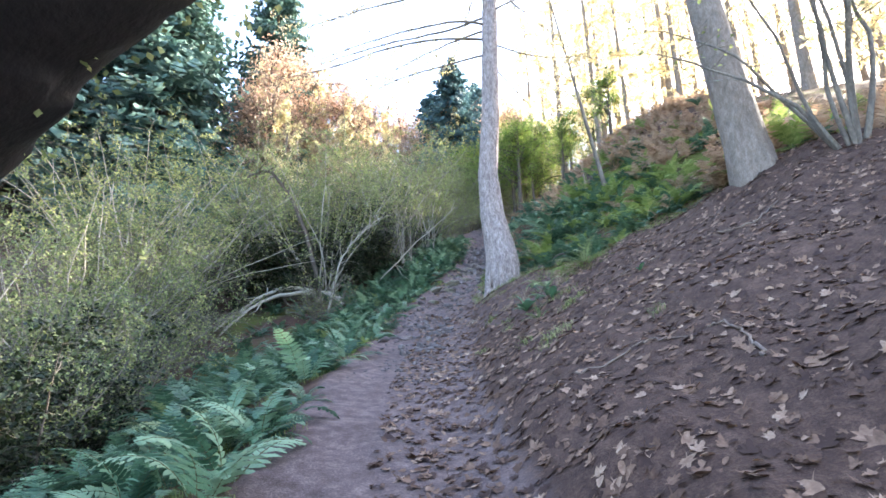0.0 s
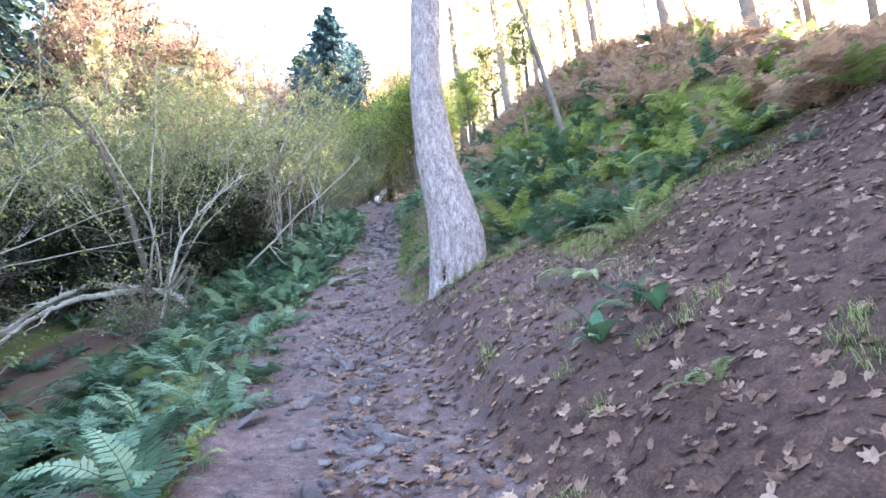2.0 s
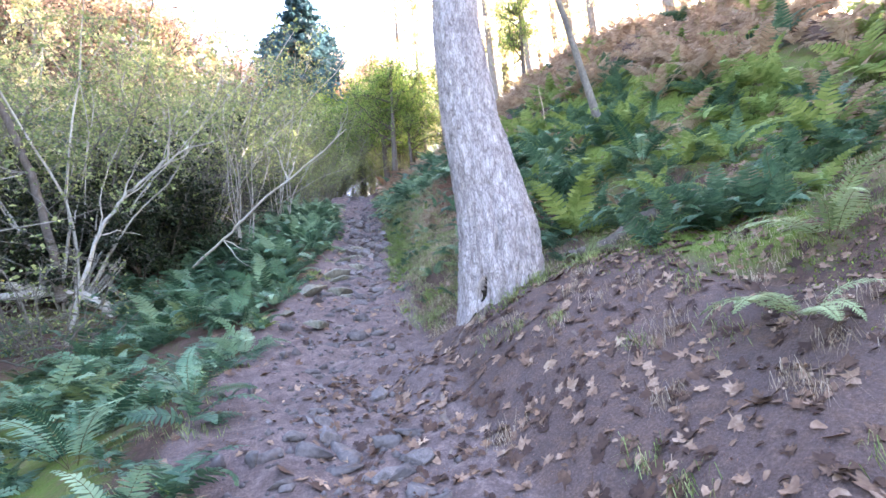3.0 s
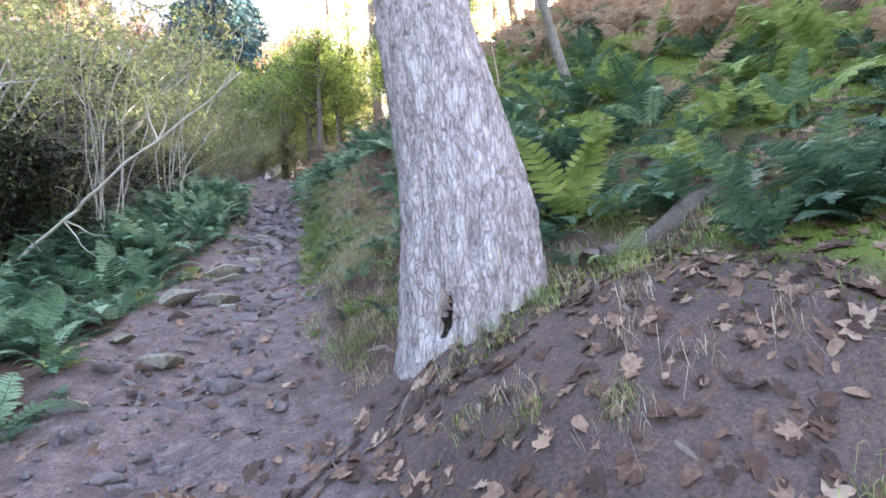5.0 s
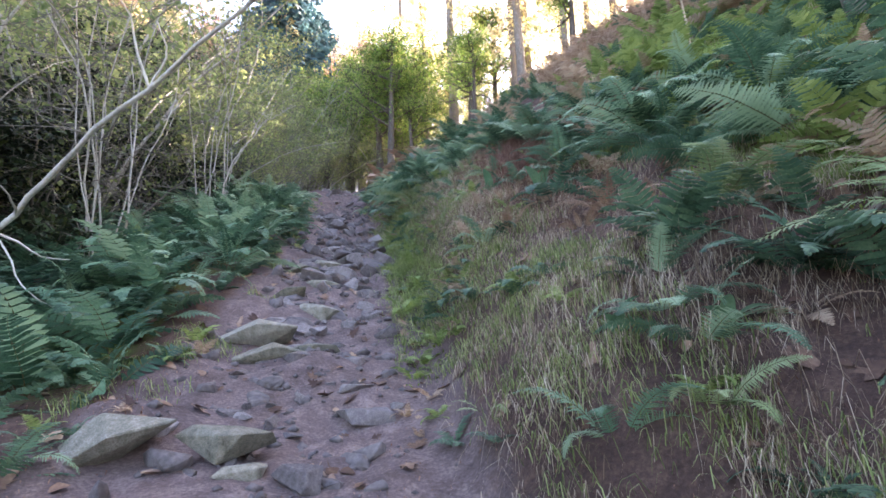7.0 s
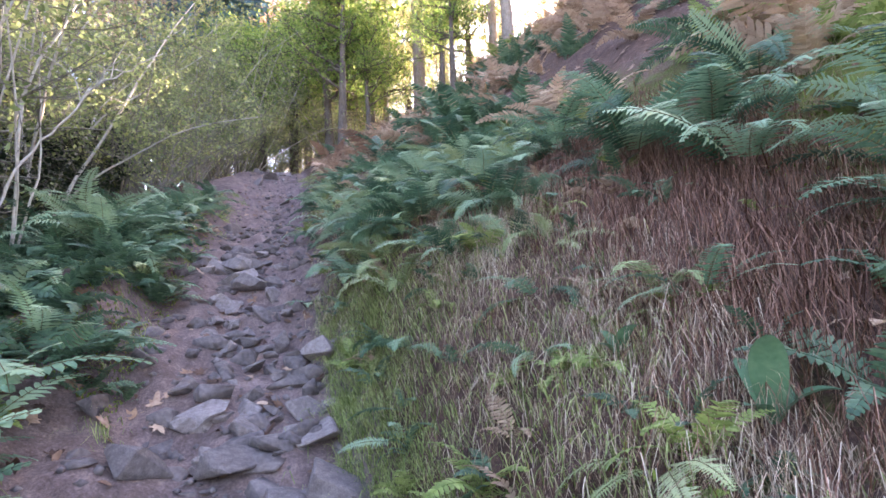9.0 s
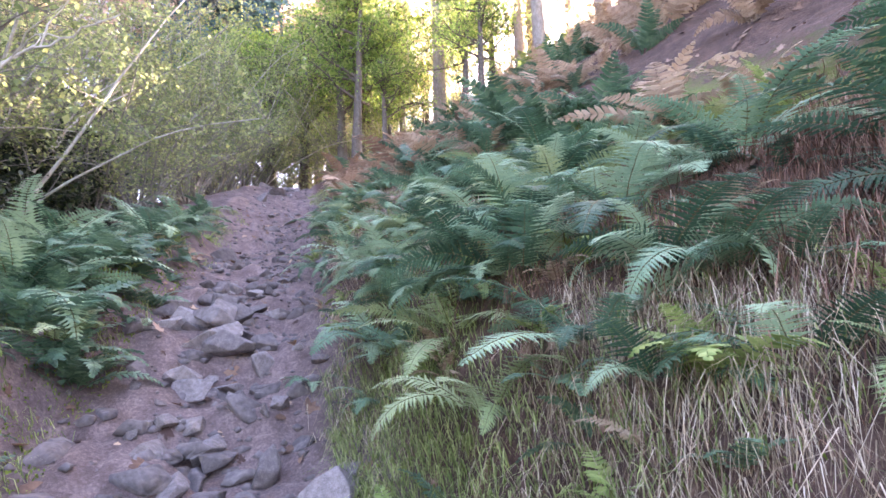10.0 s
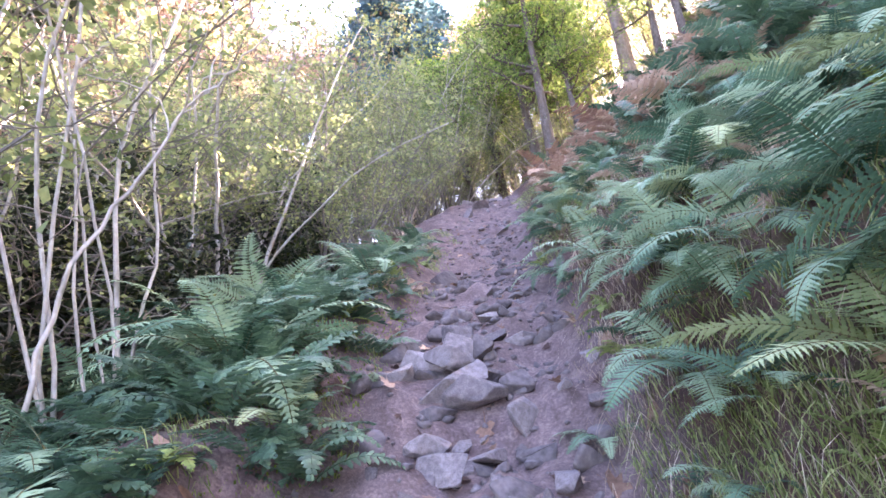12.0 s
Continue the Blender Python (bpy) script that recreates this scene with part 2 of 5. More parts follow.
M_HOLLOW_SHADE = material("hollow_shade", [(0.3, (0.01, 0.008, 0.007)), (0.7, (0.03, 0.022, 0.018))], 8, 0.95, 0.3)


def ground_material():
    """Earth, moss and litter by the cover mask, each with grain and stains. Earth also paints a sun patch."""
    m = bpy.data.materials.new("woodland_floor")
    m.use_nodes = True
    n, l = m.node_tree.nodes, m.node_tree.links
    p = n["Principled BSDF"]
    p.inputs["Roughness"].default_value, p.inputs["Specular IOR Level"].default_value = 0.9, 0.2
    co = n.new("ShaderNodeTexCoord").outputs["Object"]

    def noise_of(scale, detail=6):
        t = n.new("ShaderNodeTexNoise")
        t.inputs["Scale"].default_value, t.inputs["Detail"].default_value, t.inputs["Roughness"].default_value = scale, detail, 0.7
        l.new(co, t.inputs[0])
        return t.outputs[0]

    def ramp_of(fac, stops):
        r = n.new("ShaderNodeValToRGB")
        while len(r.color_ramp.elements) < len(stops):
            r.color_ramp.elements.new(0.5)
        for e, (at, c) in zip(r.color_ramp.elements, stops):
            e.position, e.color = at, (*c, 1)
        l.new(fac, r.inputs[0])
        return r.outputs[0]

    def blend(fac, a, b):
        x = n.new("ShaderNodeMix")
        x.data_type = "RGBA"
        l.new(fac, x.inputs[0]), l.new(a, x.inputs[6]), l.new(b, x.inputs[7])
        return x.outputs[2]

    coarse, mid, fine = noise_of(1.3), noise_of(9.0, 9), noise_of(70.0, 8)
    both = n.new("ShaderNodeMix")
    both.inputs[0].default_value = 0.5
    l.new(mid, both.inputs[2]), l.new(fine, both.inputs[3])
    earth = ramp_of(both.outputs[0], [(0.3, (0.035, 0.024, 0.024)), (0.5, (0.13, 0.093, 0.088)), (0.7, (0.3, 0.225, 0.21))])
    duff = ramp_of(both.outputs[0], [(0.3, (0.025, 0.014, 0.012)), (0.5, (0.08, 0.047, 0.037)), (0.7, (0.2, 0.125, 0.09))])
    moss = ramp_of(both.outputs[0], [(0.3, (0.045, 0.065, 0.015)), (0.5, (0.12, 0.165, 0.03)), (0.7, (0.22, 0.27, 0.06))])
    cover = n.new("ShaderNodeAttribute")
    cover.attribute_name = "cover"
    sep = n.new("ShaderNodeSeparateColor")
    l.new(cover.outputs["Color"], sep.inputs[0])

    def edge(mask, width=0.35):
        s = n.new("ShaderNodeMath")
        s.operation = "SUBTRACT"
        l.new(mask, s.inputs[0]), l.new(mid, s.inputs[1])
        r = n.new("ShaderNodeMapRange")
        r.inputs[1].default_value, r.inputs[2].default_value = -width / 2, width / 2
        l.new(s.outputs[0], r.inputs[0])
        return r.outputs[0]

    c = blend(edge(sep.outputs[0]), duff, earth)
    c = blend(edge(sep.outputs[1]), c, moss)
    stain = n.new("ShaderNodeMapRange")
    stain.inputs[1].default_value, stain.inputs[2].default_value, stain.inputs[3].default_value, stain.inputs[4].default_value = 0.3, 0.7, 0.75, 1.2
    l.new(coarse, stain.inputs[0])
    mul = n.new("ShaderNodeVectorMath")
    mul.operation = "SCALE"
    l.new(c, mul.inputs[0]), l.new(stain.outputs[0], mul.inputs["Scale"])
    l.new(mul.outputs[0], p.inputs["Base Color"])
    bp = n.new("ShaderNodeBump")
    bp.inputs["Strength"].default_value, bp.inputs["Distance"].default_value = 0.8, 0.03
    l.new(both.outputs[0], bp.inputs["Height"])
    l.new(bp.outputs[0], p.inputs["Normal"])
    return m


M_GROUND = ground_material()
rng = np.random.default_rng(7)


# ---- mesh helpers ----
def make_mesh(name, verts, tris=(), quads=(), smooth=False, mats=(), tri_mats=None, quad_mats=None):
    verts, tris, quads = np.asarray(verts, np.float32).reshape(-1, 3), np.asarray(tris, np.int32).reshape(-1, 3), np.asarray(quads, np.int32).reshape(-1, 4)
    me = bpy.data.meshes.new(name)
    me.vertices.add(len(verts))
    me.vertices.foreach_set("co", verts.ravel())
    me.loops.add(tris.size + quads.size)
    me.loops.foreach_set("vertex_index", np.r_[tris.ravel(), quads.ravel()])
    me.polygons.add(len(tris) + len(quads))
    me.polygons.foreach_set("loop_start", np.r_[np.arange(len(tris)) * 3, tris.size + np.arange(len(quads)) * 4].astype(np.int32))
    me.polygons.foreach_set("loop_total", np.r_[np.full(len(tris), 3), np.full(len(quads), 4)].astype(np.int32))
    if smooth:
        me.polygons.foreach_set("use_smooth", np.ones(len(tris) + len(quads), bool))
    for m in mats:
        me.materials.append(m)
    if tri_mats is not None:
        me.polygons.foreach_set("material_index", np.r_[tri_mats, quad_mats if quad_mats is not None else np.zeros(len(quads))].astype(np.int32))
    me.update(calc_edges=True)
    me.validate()
    return me


class Soup:
    """Collects pieces of one mesh."""

    def __init__(self):
        self.v, self.t, self.q, self.n = [], [], [], 0

    def add(self, v, t=None, q=None):
        v = np.asarray(v, float).reshape(-1, 3)
        if t is not None and len(t):
            self.t.append(np.asarray(t) + self.n)
        if q is not None and len(q):
            self.q.append(np.asarray(q) + self.n)
        self.v.append(v)
        self.n += len(v)

    def tube(self, pts, radii, sides=6, rough=0.0, seed=0):
        pts, radii = np.asarray(pts, float), np.asarray(radii, float)
        k = len(pts)
        way = np.gradient(pts, axis=0)
        way /= np.linalg.norm(way, axis=1)[:, None] + 1e-9
        ref = np.array([0.0, 0, 1]) if abs(way[:, 2]).mean() < 0.8 else np.array([1.0, 0, 0])
        a = np.cross(way, ref)
        a /= np.linalg.norm(a, axis=1)[:, None] + 1e-9
        b = np.cross(way, a)
        ang = np.arange(sides) * 2 * np.pi / sides
        r = radii[:, None] * np.ones(sides)
        if rough:
            r = r * (1 + rough * np.random.default_rng(seed).normal(0, 1, (k, sides)).clip(-1.5, 1.5))
        v = pts[:, None] + r[..., None] * (np.cos(ang)[None, :, None] * a[:, None] + np.sin(ang)[None, :, None] * b[:, None])
        i = np.arange(k - 1)[:, None] * sides
        j = np.arange(sides)[None]
        jn = (j + 1) % sides
        q = np.stack([i + j, i + jn, i + sides + jn, i + sides + j], -1).reshape(-1, 4)
        v = np.r_[v.reshape(-1, 3), [pts[-1] + way[-1] * radii[-1]]]
        last = (k - 1) * sides
        t = np.stack([last + j[0], last + jn[0], np.full(sides, k * sides)], -1)
        self.add(v, t, q)

    def leaves(self, centres, size, spread=0.35, aspect=0.62, droop=0.0, seed=0):
        """Folded leaves of four corners, turned at random, mostly lying flat."""
        r = np.random.default_rng(seed)
        c = np.asarray(centres, float)
        k = len(c)
        if not k:
            return
        az = r.uniform(0, 2 * np.pi, k)
        tilt = r.normal(-droop, spread * 1.6, k)
        f = np.stack([np.cos(az) * np.cos(tilt), np.sin(az) * np.cos(tilt), np.sin(tilt)], -1)
        side = np.stack([-np.sin(az), np.cos(az), r.normal(0, spread, k)], -1)
        side /= np.linalg.norm(side, axis=1)[:, None]
        up = np.cross(f, side)
        s = (size * r.uniform(0.6, 1.25, k))[:, None]
        v = np.stack([c, c + f * s * 0.5 + side * s * aspect * 0.5 + up * s * 0.12, c + f * s, c + f * s * 0.5 - side * s * aspect * 0.5 + up * s * 0.12], 1)
        b = np.arange(k)[:, None] * 4
        self.add(v, np.r_[b + [0, 1, 2], b + [0, 2, 3]])

    def mesh(self, name, mats=(), smooth=False):
        return make_mesh(name, np.concatenate(self.v), np.concatenate(self.t) if self.t else (), np.concatenate(self.q) if self.q else (), smooth, mats)


def thing(name, label, category, group="", at=(0, 0, 0), turn=(0, 0, 0), scale=1.0):
    ob = new(name)
    ob.empty_display_size = 0.1
    ob.location, ob.rotation_euler, ob.scale = at, turn, (scale,) * 3
    return tagged(ob, label, category, group)


def part(name, mesh, parent, label="", m=None, kind=""):
    ob = new(name, mesh)
    ob.parent = parent
    if m is not None:
        ob.matrix_basis = m
    return tagged(ob, label, kind=kind)


def rand_noise(x, y, size, seed):
    """Smooth value noise, -1 to 1."""
    x, y = np.asarray(x) / size, np.asarray(y) / size
    i, j = np.floor(x), np.floor(y)
    u, v = x - i, y - j
    u, v = u * u * (3 - 2 * u), v * v * (3 - 2 * v)

    def h(a, b):
        s = np.sin(a * 127.1 + b * 311.7 + seed * 74.7) * 43758.5453
        return (s - np.floor(s)) * 2 - 1
    return (h(i, j) * (1 - u) + h(i + 1, j) * u) * (1 - v) + (h(i, j + 1) * (1 - u) + h(i + 1, j + 1) * u) * v


def offset(x, y):
    return x - trail(y)


def rough_land(x, y):
    """The ground with its bumps: trodden and stony on the path, hummocky beside it."""
    d = offset(x, y)
    half = along(y, SY, HALF)
    on = 1 - step01((np.abs(d) - half * 0.8) / 0.5)
    stony = step01((y - 7) / 5)
    z = land(x, y)
    z = z + on * (0.02 + 0.045 * stony) * rand_noise(x, y, 0.37, 1) + on * (0.012 + 0.035 * stony) * np.abs(rand_noise(x, y, 0.19, 2))
    # the worn steps of the path: short treads with small risers
    w = (y + 0.15 * rand_noise(x, y, 0.6, 9)) / 0.62
    z = z + on * stony * 0.075 * (step01((w - np.floor(w)) * 1.6) - (w - np.floor(w)))
    rocky = step01((y - 15) / 4)
    z = z + on * rocky * (0.07 * np.abs(rand_noise(x, y, 0.3, 21)) + 0.05 * np.abs(rand_noise(x, y, 0.15, 22)) - 0.05)
    off = 1 - on
    z = z + off * (0.09 * rand_noise(x, y, 0.9, 3) + 0.045 * rand_noise(x, y, 0.35, 4) + 0.015 * rand_noise(x, y, 0.12, 5))
    far = step01((np.abs(d) - 8) / 10)
    return z + far * 0.5 * rand_noise(x, y, 5.0, 6)


def lift(x, y, up=0.0):
    return (float(x), float(y), float(rough_land(np.array([x]), np.array([y]))[0]) + up)


# ---- the ground ----
def stretch_axis(lo, hi, step, far):
    out, s = [], step
    while (out[-1] if out else 0) < far:
        s *= 1.13
        out.append((out[-1] if out else 0) + s)
    out = np.array(out)
    mid = np.arange(lo, hi, step)
    return np.r_[lo - out[::-1], mid, mid[-1] + out]


ku, ky = stretch_axis(-3.2, 4.6, 0.055, 420), stretch_axis(-2.5, 30.5, 0.075, 420)
gu, gy = np.meshgrid(ku, ky)
gx = gu + trail(np.clip(gy, -12, 60))
gz = rough_land(gx, gy)
rows, cols = gx.shape
gi = (np.arange(rows - 1)[:, None] * cols + np.arange(cols - 1)[None]).ravel()
ground_mesh = make_mesh("ground", np.stack([gx, gy, gz], -1), (), np.stack([gi, gi + 1, gi + cols + 1, gi + cols], -1), True, [M_GROUND])
ground = tagged(new("ground", ground_mesh), "brown woodland hillside with a trodden stony path", "ground", kind="structure")
gd, ghalf = gu.ravel(), along(gy.ravel(), SY, HALF)
gyy = gy.ravel()
cover = np.zeros((gd.size, 4), np.float32)
cover[:, 0] = (1 - step01((np.abs(gd) - ghalf * 0.75) / 0.5)) * 1.1
mossy = 0.8 * (1 - 0.7 * step01((gyy - 17) / 3)) * step01((gd - 1.9) / 1.0) * (1 - 0.4 * step01((gd - 5.2) / 2)) * step01((gyy - 9.0) / 1.6) + (0.5 - 0.25 * step01((gyy - 17) / 3)) * step01((-gd - ghalf) / 0.5) + 0.42 * step01((gd - ghalf) / 0.4) * (1 - step01((gd - 2.4) / 1.5)) * step01((gyy - 14) / 3)
cover[:, 1] = mossy * (0.75 + 0.5 * rand_noise(gx.ravel(), gyy, 1.1, 12))
cover[:, 0] = np.maximum(cover[:, 0], 0.95 * step01((gyy - 17) / 3) * (1 - step01((np.abs(gd + 0.9) - 0.9) / 0.4)))
# paler earth right of the path, painted in for a patch of dappled sun
cover[:, 0] = np.maximum(cover[:, 0], 0.5 * step01((gyy - 6.5) / 2.5) * (1 - step01((gyy - 12.3) / 1.5)) * step01(gd / 0.3) * (1 - step01((gd - 2.2) / 1.0)))
cover[:, 3] = 1
attr = ground_mesh.color_attributes.new("cover", "FLOAT_COLOR", "POINT")
attr.data.foreach_set("color", cover.ravel())


# ---- trees ----
def bend(p0, way, length, n, wander, r, pull=(0, 0, 0)):
    """A wandering line."""
    p, w = [np.array(p0, float)], np.array(way, float)
    w /= np.linalg.norm(w)
    for k in range(n):
        w = w + r.normal(0, wander, 3) + np.array(pull) / n
        w /= np.linalg.norm(w)
        p.append(p[-1] + w * length / n)
    return np.array(p)


def bole(height, r0, r1, lean=(0, 0), flare=0.35, sides=28, lobes=5, seed=0, rough=0.03, bow=0.0):
    """A trunk with root flare and uneven girth; its foot goes 0.4 m into the ground."""
    r = np.random.default_rng(seed)
    h = np.r_[np.linspace(-0.4, 1.6, 17), np.linspace(1.9, height, 26)]
    ang = np.arange(sides) * 2 * np.pi / sides
    ph = r.uniform(0, 6.28, 4)
    v = []
    for z in h:
        f = max(z, 0.0) / height
        base = r0 + (r1 - r0) * f ** 0.8
        fl = flare * math.exp(-max(z, 0.0) / 0.3)
        rad = base * (1 + fl * (0.75 + 0.5 * np.cos(lobes * ang + ph[0]) + 0.25 * np.cos((lobes + 2) * ang + ph[1])))
        rad = rad * (1 + rough * np.sin(3 * ang + z * 1.3 + ph[2]) + rough * 0.8 * np.sin(7 * ang - z * 2.1 + ph[3]) + rough * 0.5 * r.normal(0, 1, sides))
        cx, cy = lean[0] * z + bow * math.sin(min(z, height) / height * 3.1), lean[1] * z
        v.append(np.stack([cx + rad * np.cos(ang), cy + rad * np.sin(ang), np.full(sides, z)], -1))
    s = Soup()
    k = len(h)
    i, j = np.arange(k - 1)[:, None] * sides, np.arange(sides)[None]
    jn = (j + 1) % sides
    s.add(np.concatenate(v), None, np.stack([i + j, i + jn, i + sides + jn, i + sides + j], -1).reshape(-1, 4))
    return s


def larch(height, r0, lean, seed, first, label, group, leaf=M_LARCH, trunk_bark=M_BARK_L, tufts=14, reach=2.6, flare=0.35, bow=0.0, step=0.55, tuft=0.075):
    r = np.random.default_rng(seed)
    t = thing("larch_tree", label, "tree", group)
    part("trunk", bole(height, r0, r0 * 0.18, lean, flare, seed=seed, bow=bow).mesh("trunk", [trunk_bark], True), t)
    wood, needles, tips = Soup(), Soup(), []
    z = first
    while z < height - 0.4:
        f = (z - first) / (height - first)
        for k in range(r.integers(1, 4)):
            a = r.uniform(0, 6.28)
            L = reach * (1 - 0.75 * f) * r.uniform(0.6, 1.2)
            p = bend((lean[0] * z + bow * math.sin(z / height * 3.1), lean[1] * z, z), (math.cos(a), math.sin(a), r.uniform(-0.1, 0.35)), L, 7, 0.13, r, (0, 0, -0.3))
            wood.tube(p, np.linspace(0.028, 0.006, 8) * (r0 / 0.3) ** 0.5, 4)
            for q in p[2:]:
                for _ in range(1):
                    tw = bend(q, (r.normal(), r.normal(), r.normal(-0.3, 0.4)), L * 0.28, 2, 0.25, r, (0, 0, -0.5))
                    wood.tube(tw, np.linspace(0.008, 0.003, 3), 3)
                    tips.append(tw)
        z += step * r.uniform(0.6, 1.3)
    at = np.concatenate([tw[0] + (tw[2] - tw[0]) * r.random((tufts, 1)) + r.normal(0, 0.06, (tufts, 3)) for tw in tips])
    needles.leaves(at, tuft, 0.7, 0.5, seed=seed)
    part("branchwork", wood.mesh("branches", [M_STEM_D]), t, kind="stuff")
    part("crown", needles.mesh("crown", [leaf]), t, "sparse autumn needles")
    return t


def broad_tree(height, r0, seed, label, group, leaf, trunk_bark, count, size=0.09, first=0.3, spread=0.45, name="broadleaf_tree"):
    r = np.random.default_rng(seed)
    t = thing(name, label, "tree", group)
    part("trunk", bole(height * 0.75, r0, r0 * 0.25, (r.normal(0, 0.03), r.normal(0, 0.03)), 0.3, 16, seed=seed).mesh("trunk", [trunk_bark], True), t)
    wood, tips = Soup(), []
    for k in range(26):
        z = height * r.uniform(first, 0.75)
        a = r.uniform(0, 6.28)
        L = height * spread * r.uniform(0.5, 1.0) * (1.15 - z / height)
        p = bend((0, 0, z), (math.cos(a), math.sin(a), r.uniform(0.15, 0.9)), L, 8, 0.16, r, (0, 0, 0.2))
        wood.tube(p, np.linspace(r0 * 0.28, r0 * 0.05, 9), 5)
        for q in p[2:]:
            for _ in range(3):
                s = bend(q, (r.normal(), r.normal(), r.normal(0.2, 0.5)), L * 0.38, 5, 0.2, r)
                wood.tube(s, np.linspace(r0 * 0.05, r0 * 0.012, 6), 3)
                tips.append(s)
    tips = np.concatenate(tips)
    c = Soup()
    c.leaves(tips[r.integers(0, len(tips), count)] + r.normal(0, height * 0.022, (count, 3)), size, 0.45, 0.65, seed=seed)
    part("branchwork", wood.mesh("branches", [trunk_bark]), t, kind="stuff")
    part("crown", c.mesh("crown", [leaf]), t)
    return t


def conifer(height, r0, seed, label, group, leaf, reach=3.0, first=1.0, name="spruce_tree", step=0.58, droop=-0.45, fat=1.0, arms=6):
    r = np.random.default_rng(seed)
    t = thing(name, label, "tree", group)
    part("trunk", bole(height, r0, r0 * 0.1, (0, 0), 0.2, 12, seed=seed).mesh("trunk", [M_BARK_D], True), t)
    wood, c = Soup(), Soup()
    z = first
    while z < height:
        f = (z - first) / (height - first)
        for k in range(arms):
            a = r.uniform(0, 6.28)
            L = (reach * max(1 - f, 0) ** 0.8 + 0.25) * r.uniform(0.7, 1.15)
            n = 7
            p = bend((0, 0, z), (math.cos(a), math.sin(a), 0.15), L, n, 0.07, r, (0, 0, droop))
            wood.tube(p, np.linspace(0.03, 0.006, n + 1), 3)
            for q in range(1, n + 1):
                w = p[q] - p[q - 1]
                w /= np.linalg.norm(w)
                side = np.cross(w, (0, 0, 1.0))
                side /= np.linalg.norm(side) + 1e-6
                for sgn in (-1, 1):
                    l = L * 0.34 * (1.15 - q / n) * r.uniform(0.6, 1.2) + 0.12
                    d = side * sgn + w * 0.7 + np.array((0, 0, r.normal(-0.35, 0.2)))
                    d /= np.linalg.norm(d)
                    e = np.cross(d, r.normal(0, 1, 3))
                    e /= np.linalg.norm(e)
                    b = p[q]
                    # a spray: three needled fingers
                    for g in (0.0, 0.35, -0.35):
                        dd = d + e * g
                        o = b + d * l * abs(g)
                        wv = (np.cross(dd, e) * 0.024 + e * 0.022) * fat
                        ll = l * (1 - 0.5 * abs(g))
                        c.add([o - wv, o + wv, o + dd * ll * 0.6 + wv * 1.6, o + dd * ll, o + dd * ll * 0.6 - wv * 1.6], [(0, 1, 2), (0, 2, 4), (4, 2, 3)])
        z += step * r.uniform(0.8, 1.2)
    part("branchwork", wood.mesh("branches", [M_BARK_D]), t, kind="stuff")
    part("crown", c.mesh("crown", [leaf]), t)
    return t


def put(ob, x, y, turn=0.0, scale=1.0, sink=0.0, z=None):
    ob.location, ob.rotation_euler, ob.scale = (x, y, (lift(x, y)[2] if z is None else z) - sink), (0, 0, turn), (scale,) * 3
    return ob


def again(ob, x, y, turn, scale, label=""):
    m = pose(x, y, lift(x, y)[2], 0, 0, math.degrees(turn))
    c = copy_thing(ob, m)
    c.scale = (scale,) * 3
    return tagged(c, label)


# the leaning larch beside the path: a swept foot, plated bark and a hollow between two root flares
SPINE_Z = (-0.4, 0.0, 0.25, 0.55, 0.9, 1.2, 1.55, 2.0, 3.0, 4.5, 7.5, 14.0)
SPINE_X = (-0.06, -0.02, 0.02, 0.06, 0.08, 0.05, -0.01, -0.09, -0.15, -0.02, 0.1, 0.35)
GIRTH = (0.36, 0.335, 0.345, 0.37, 0.36, 0.33, 0.3, 0.265, 0.215, 0.2, 0.175, 0.05)


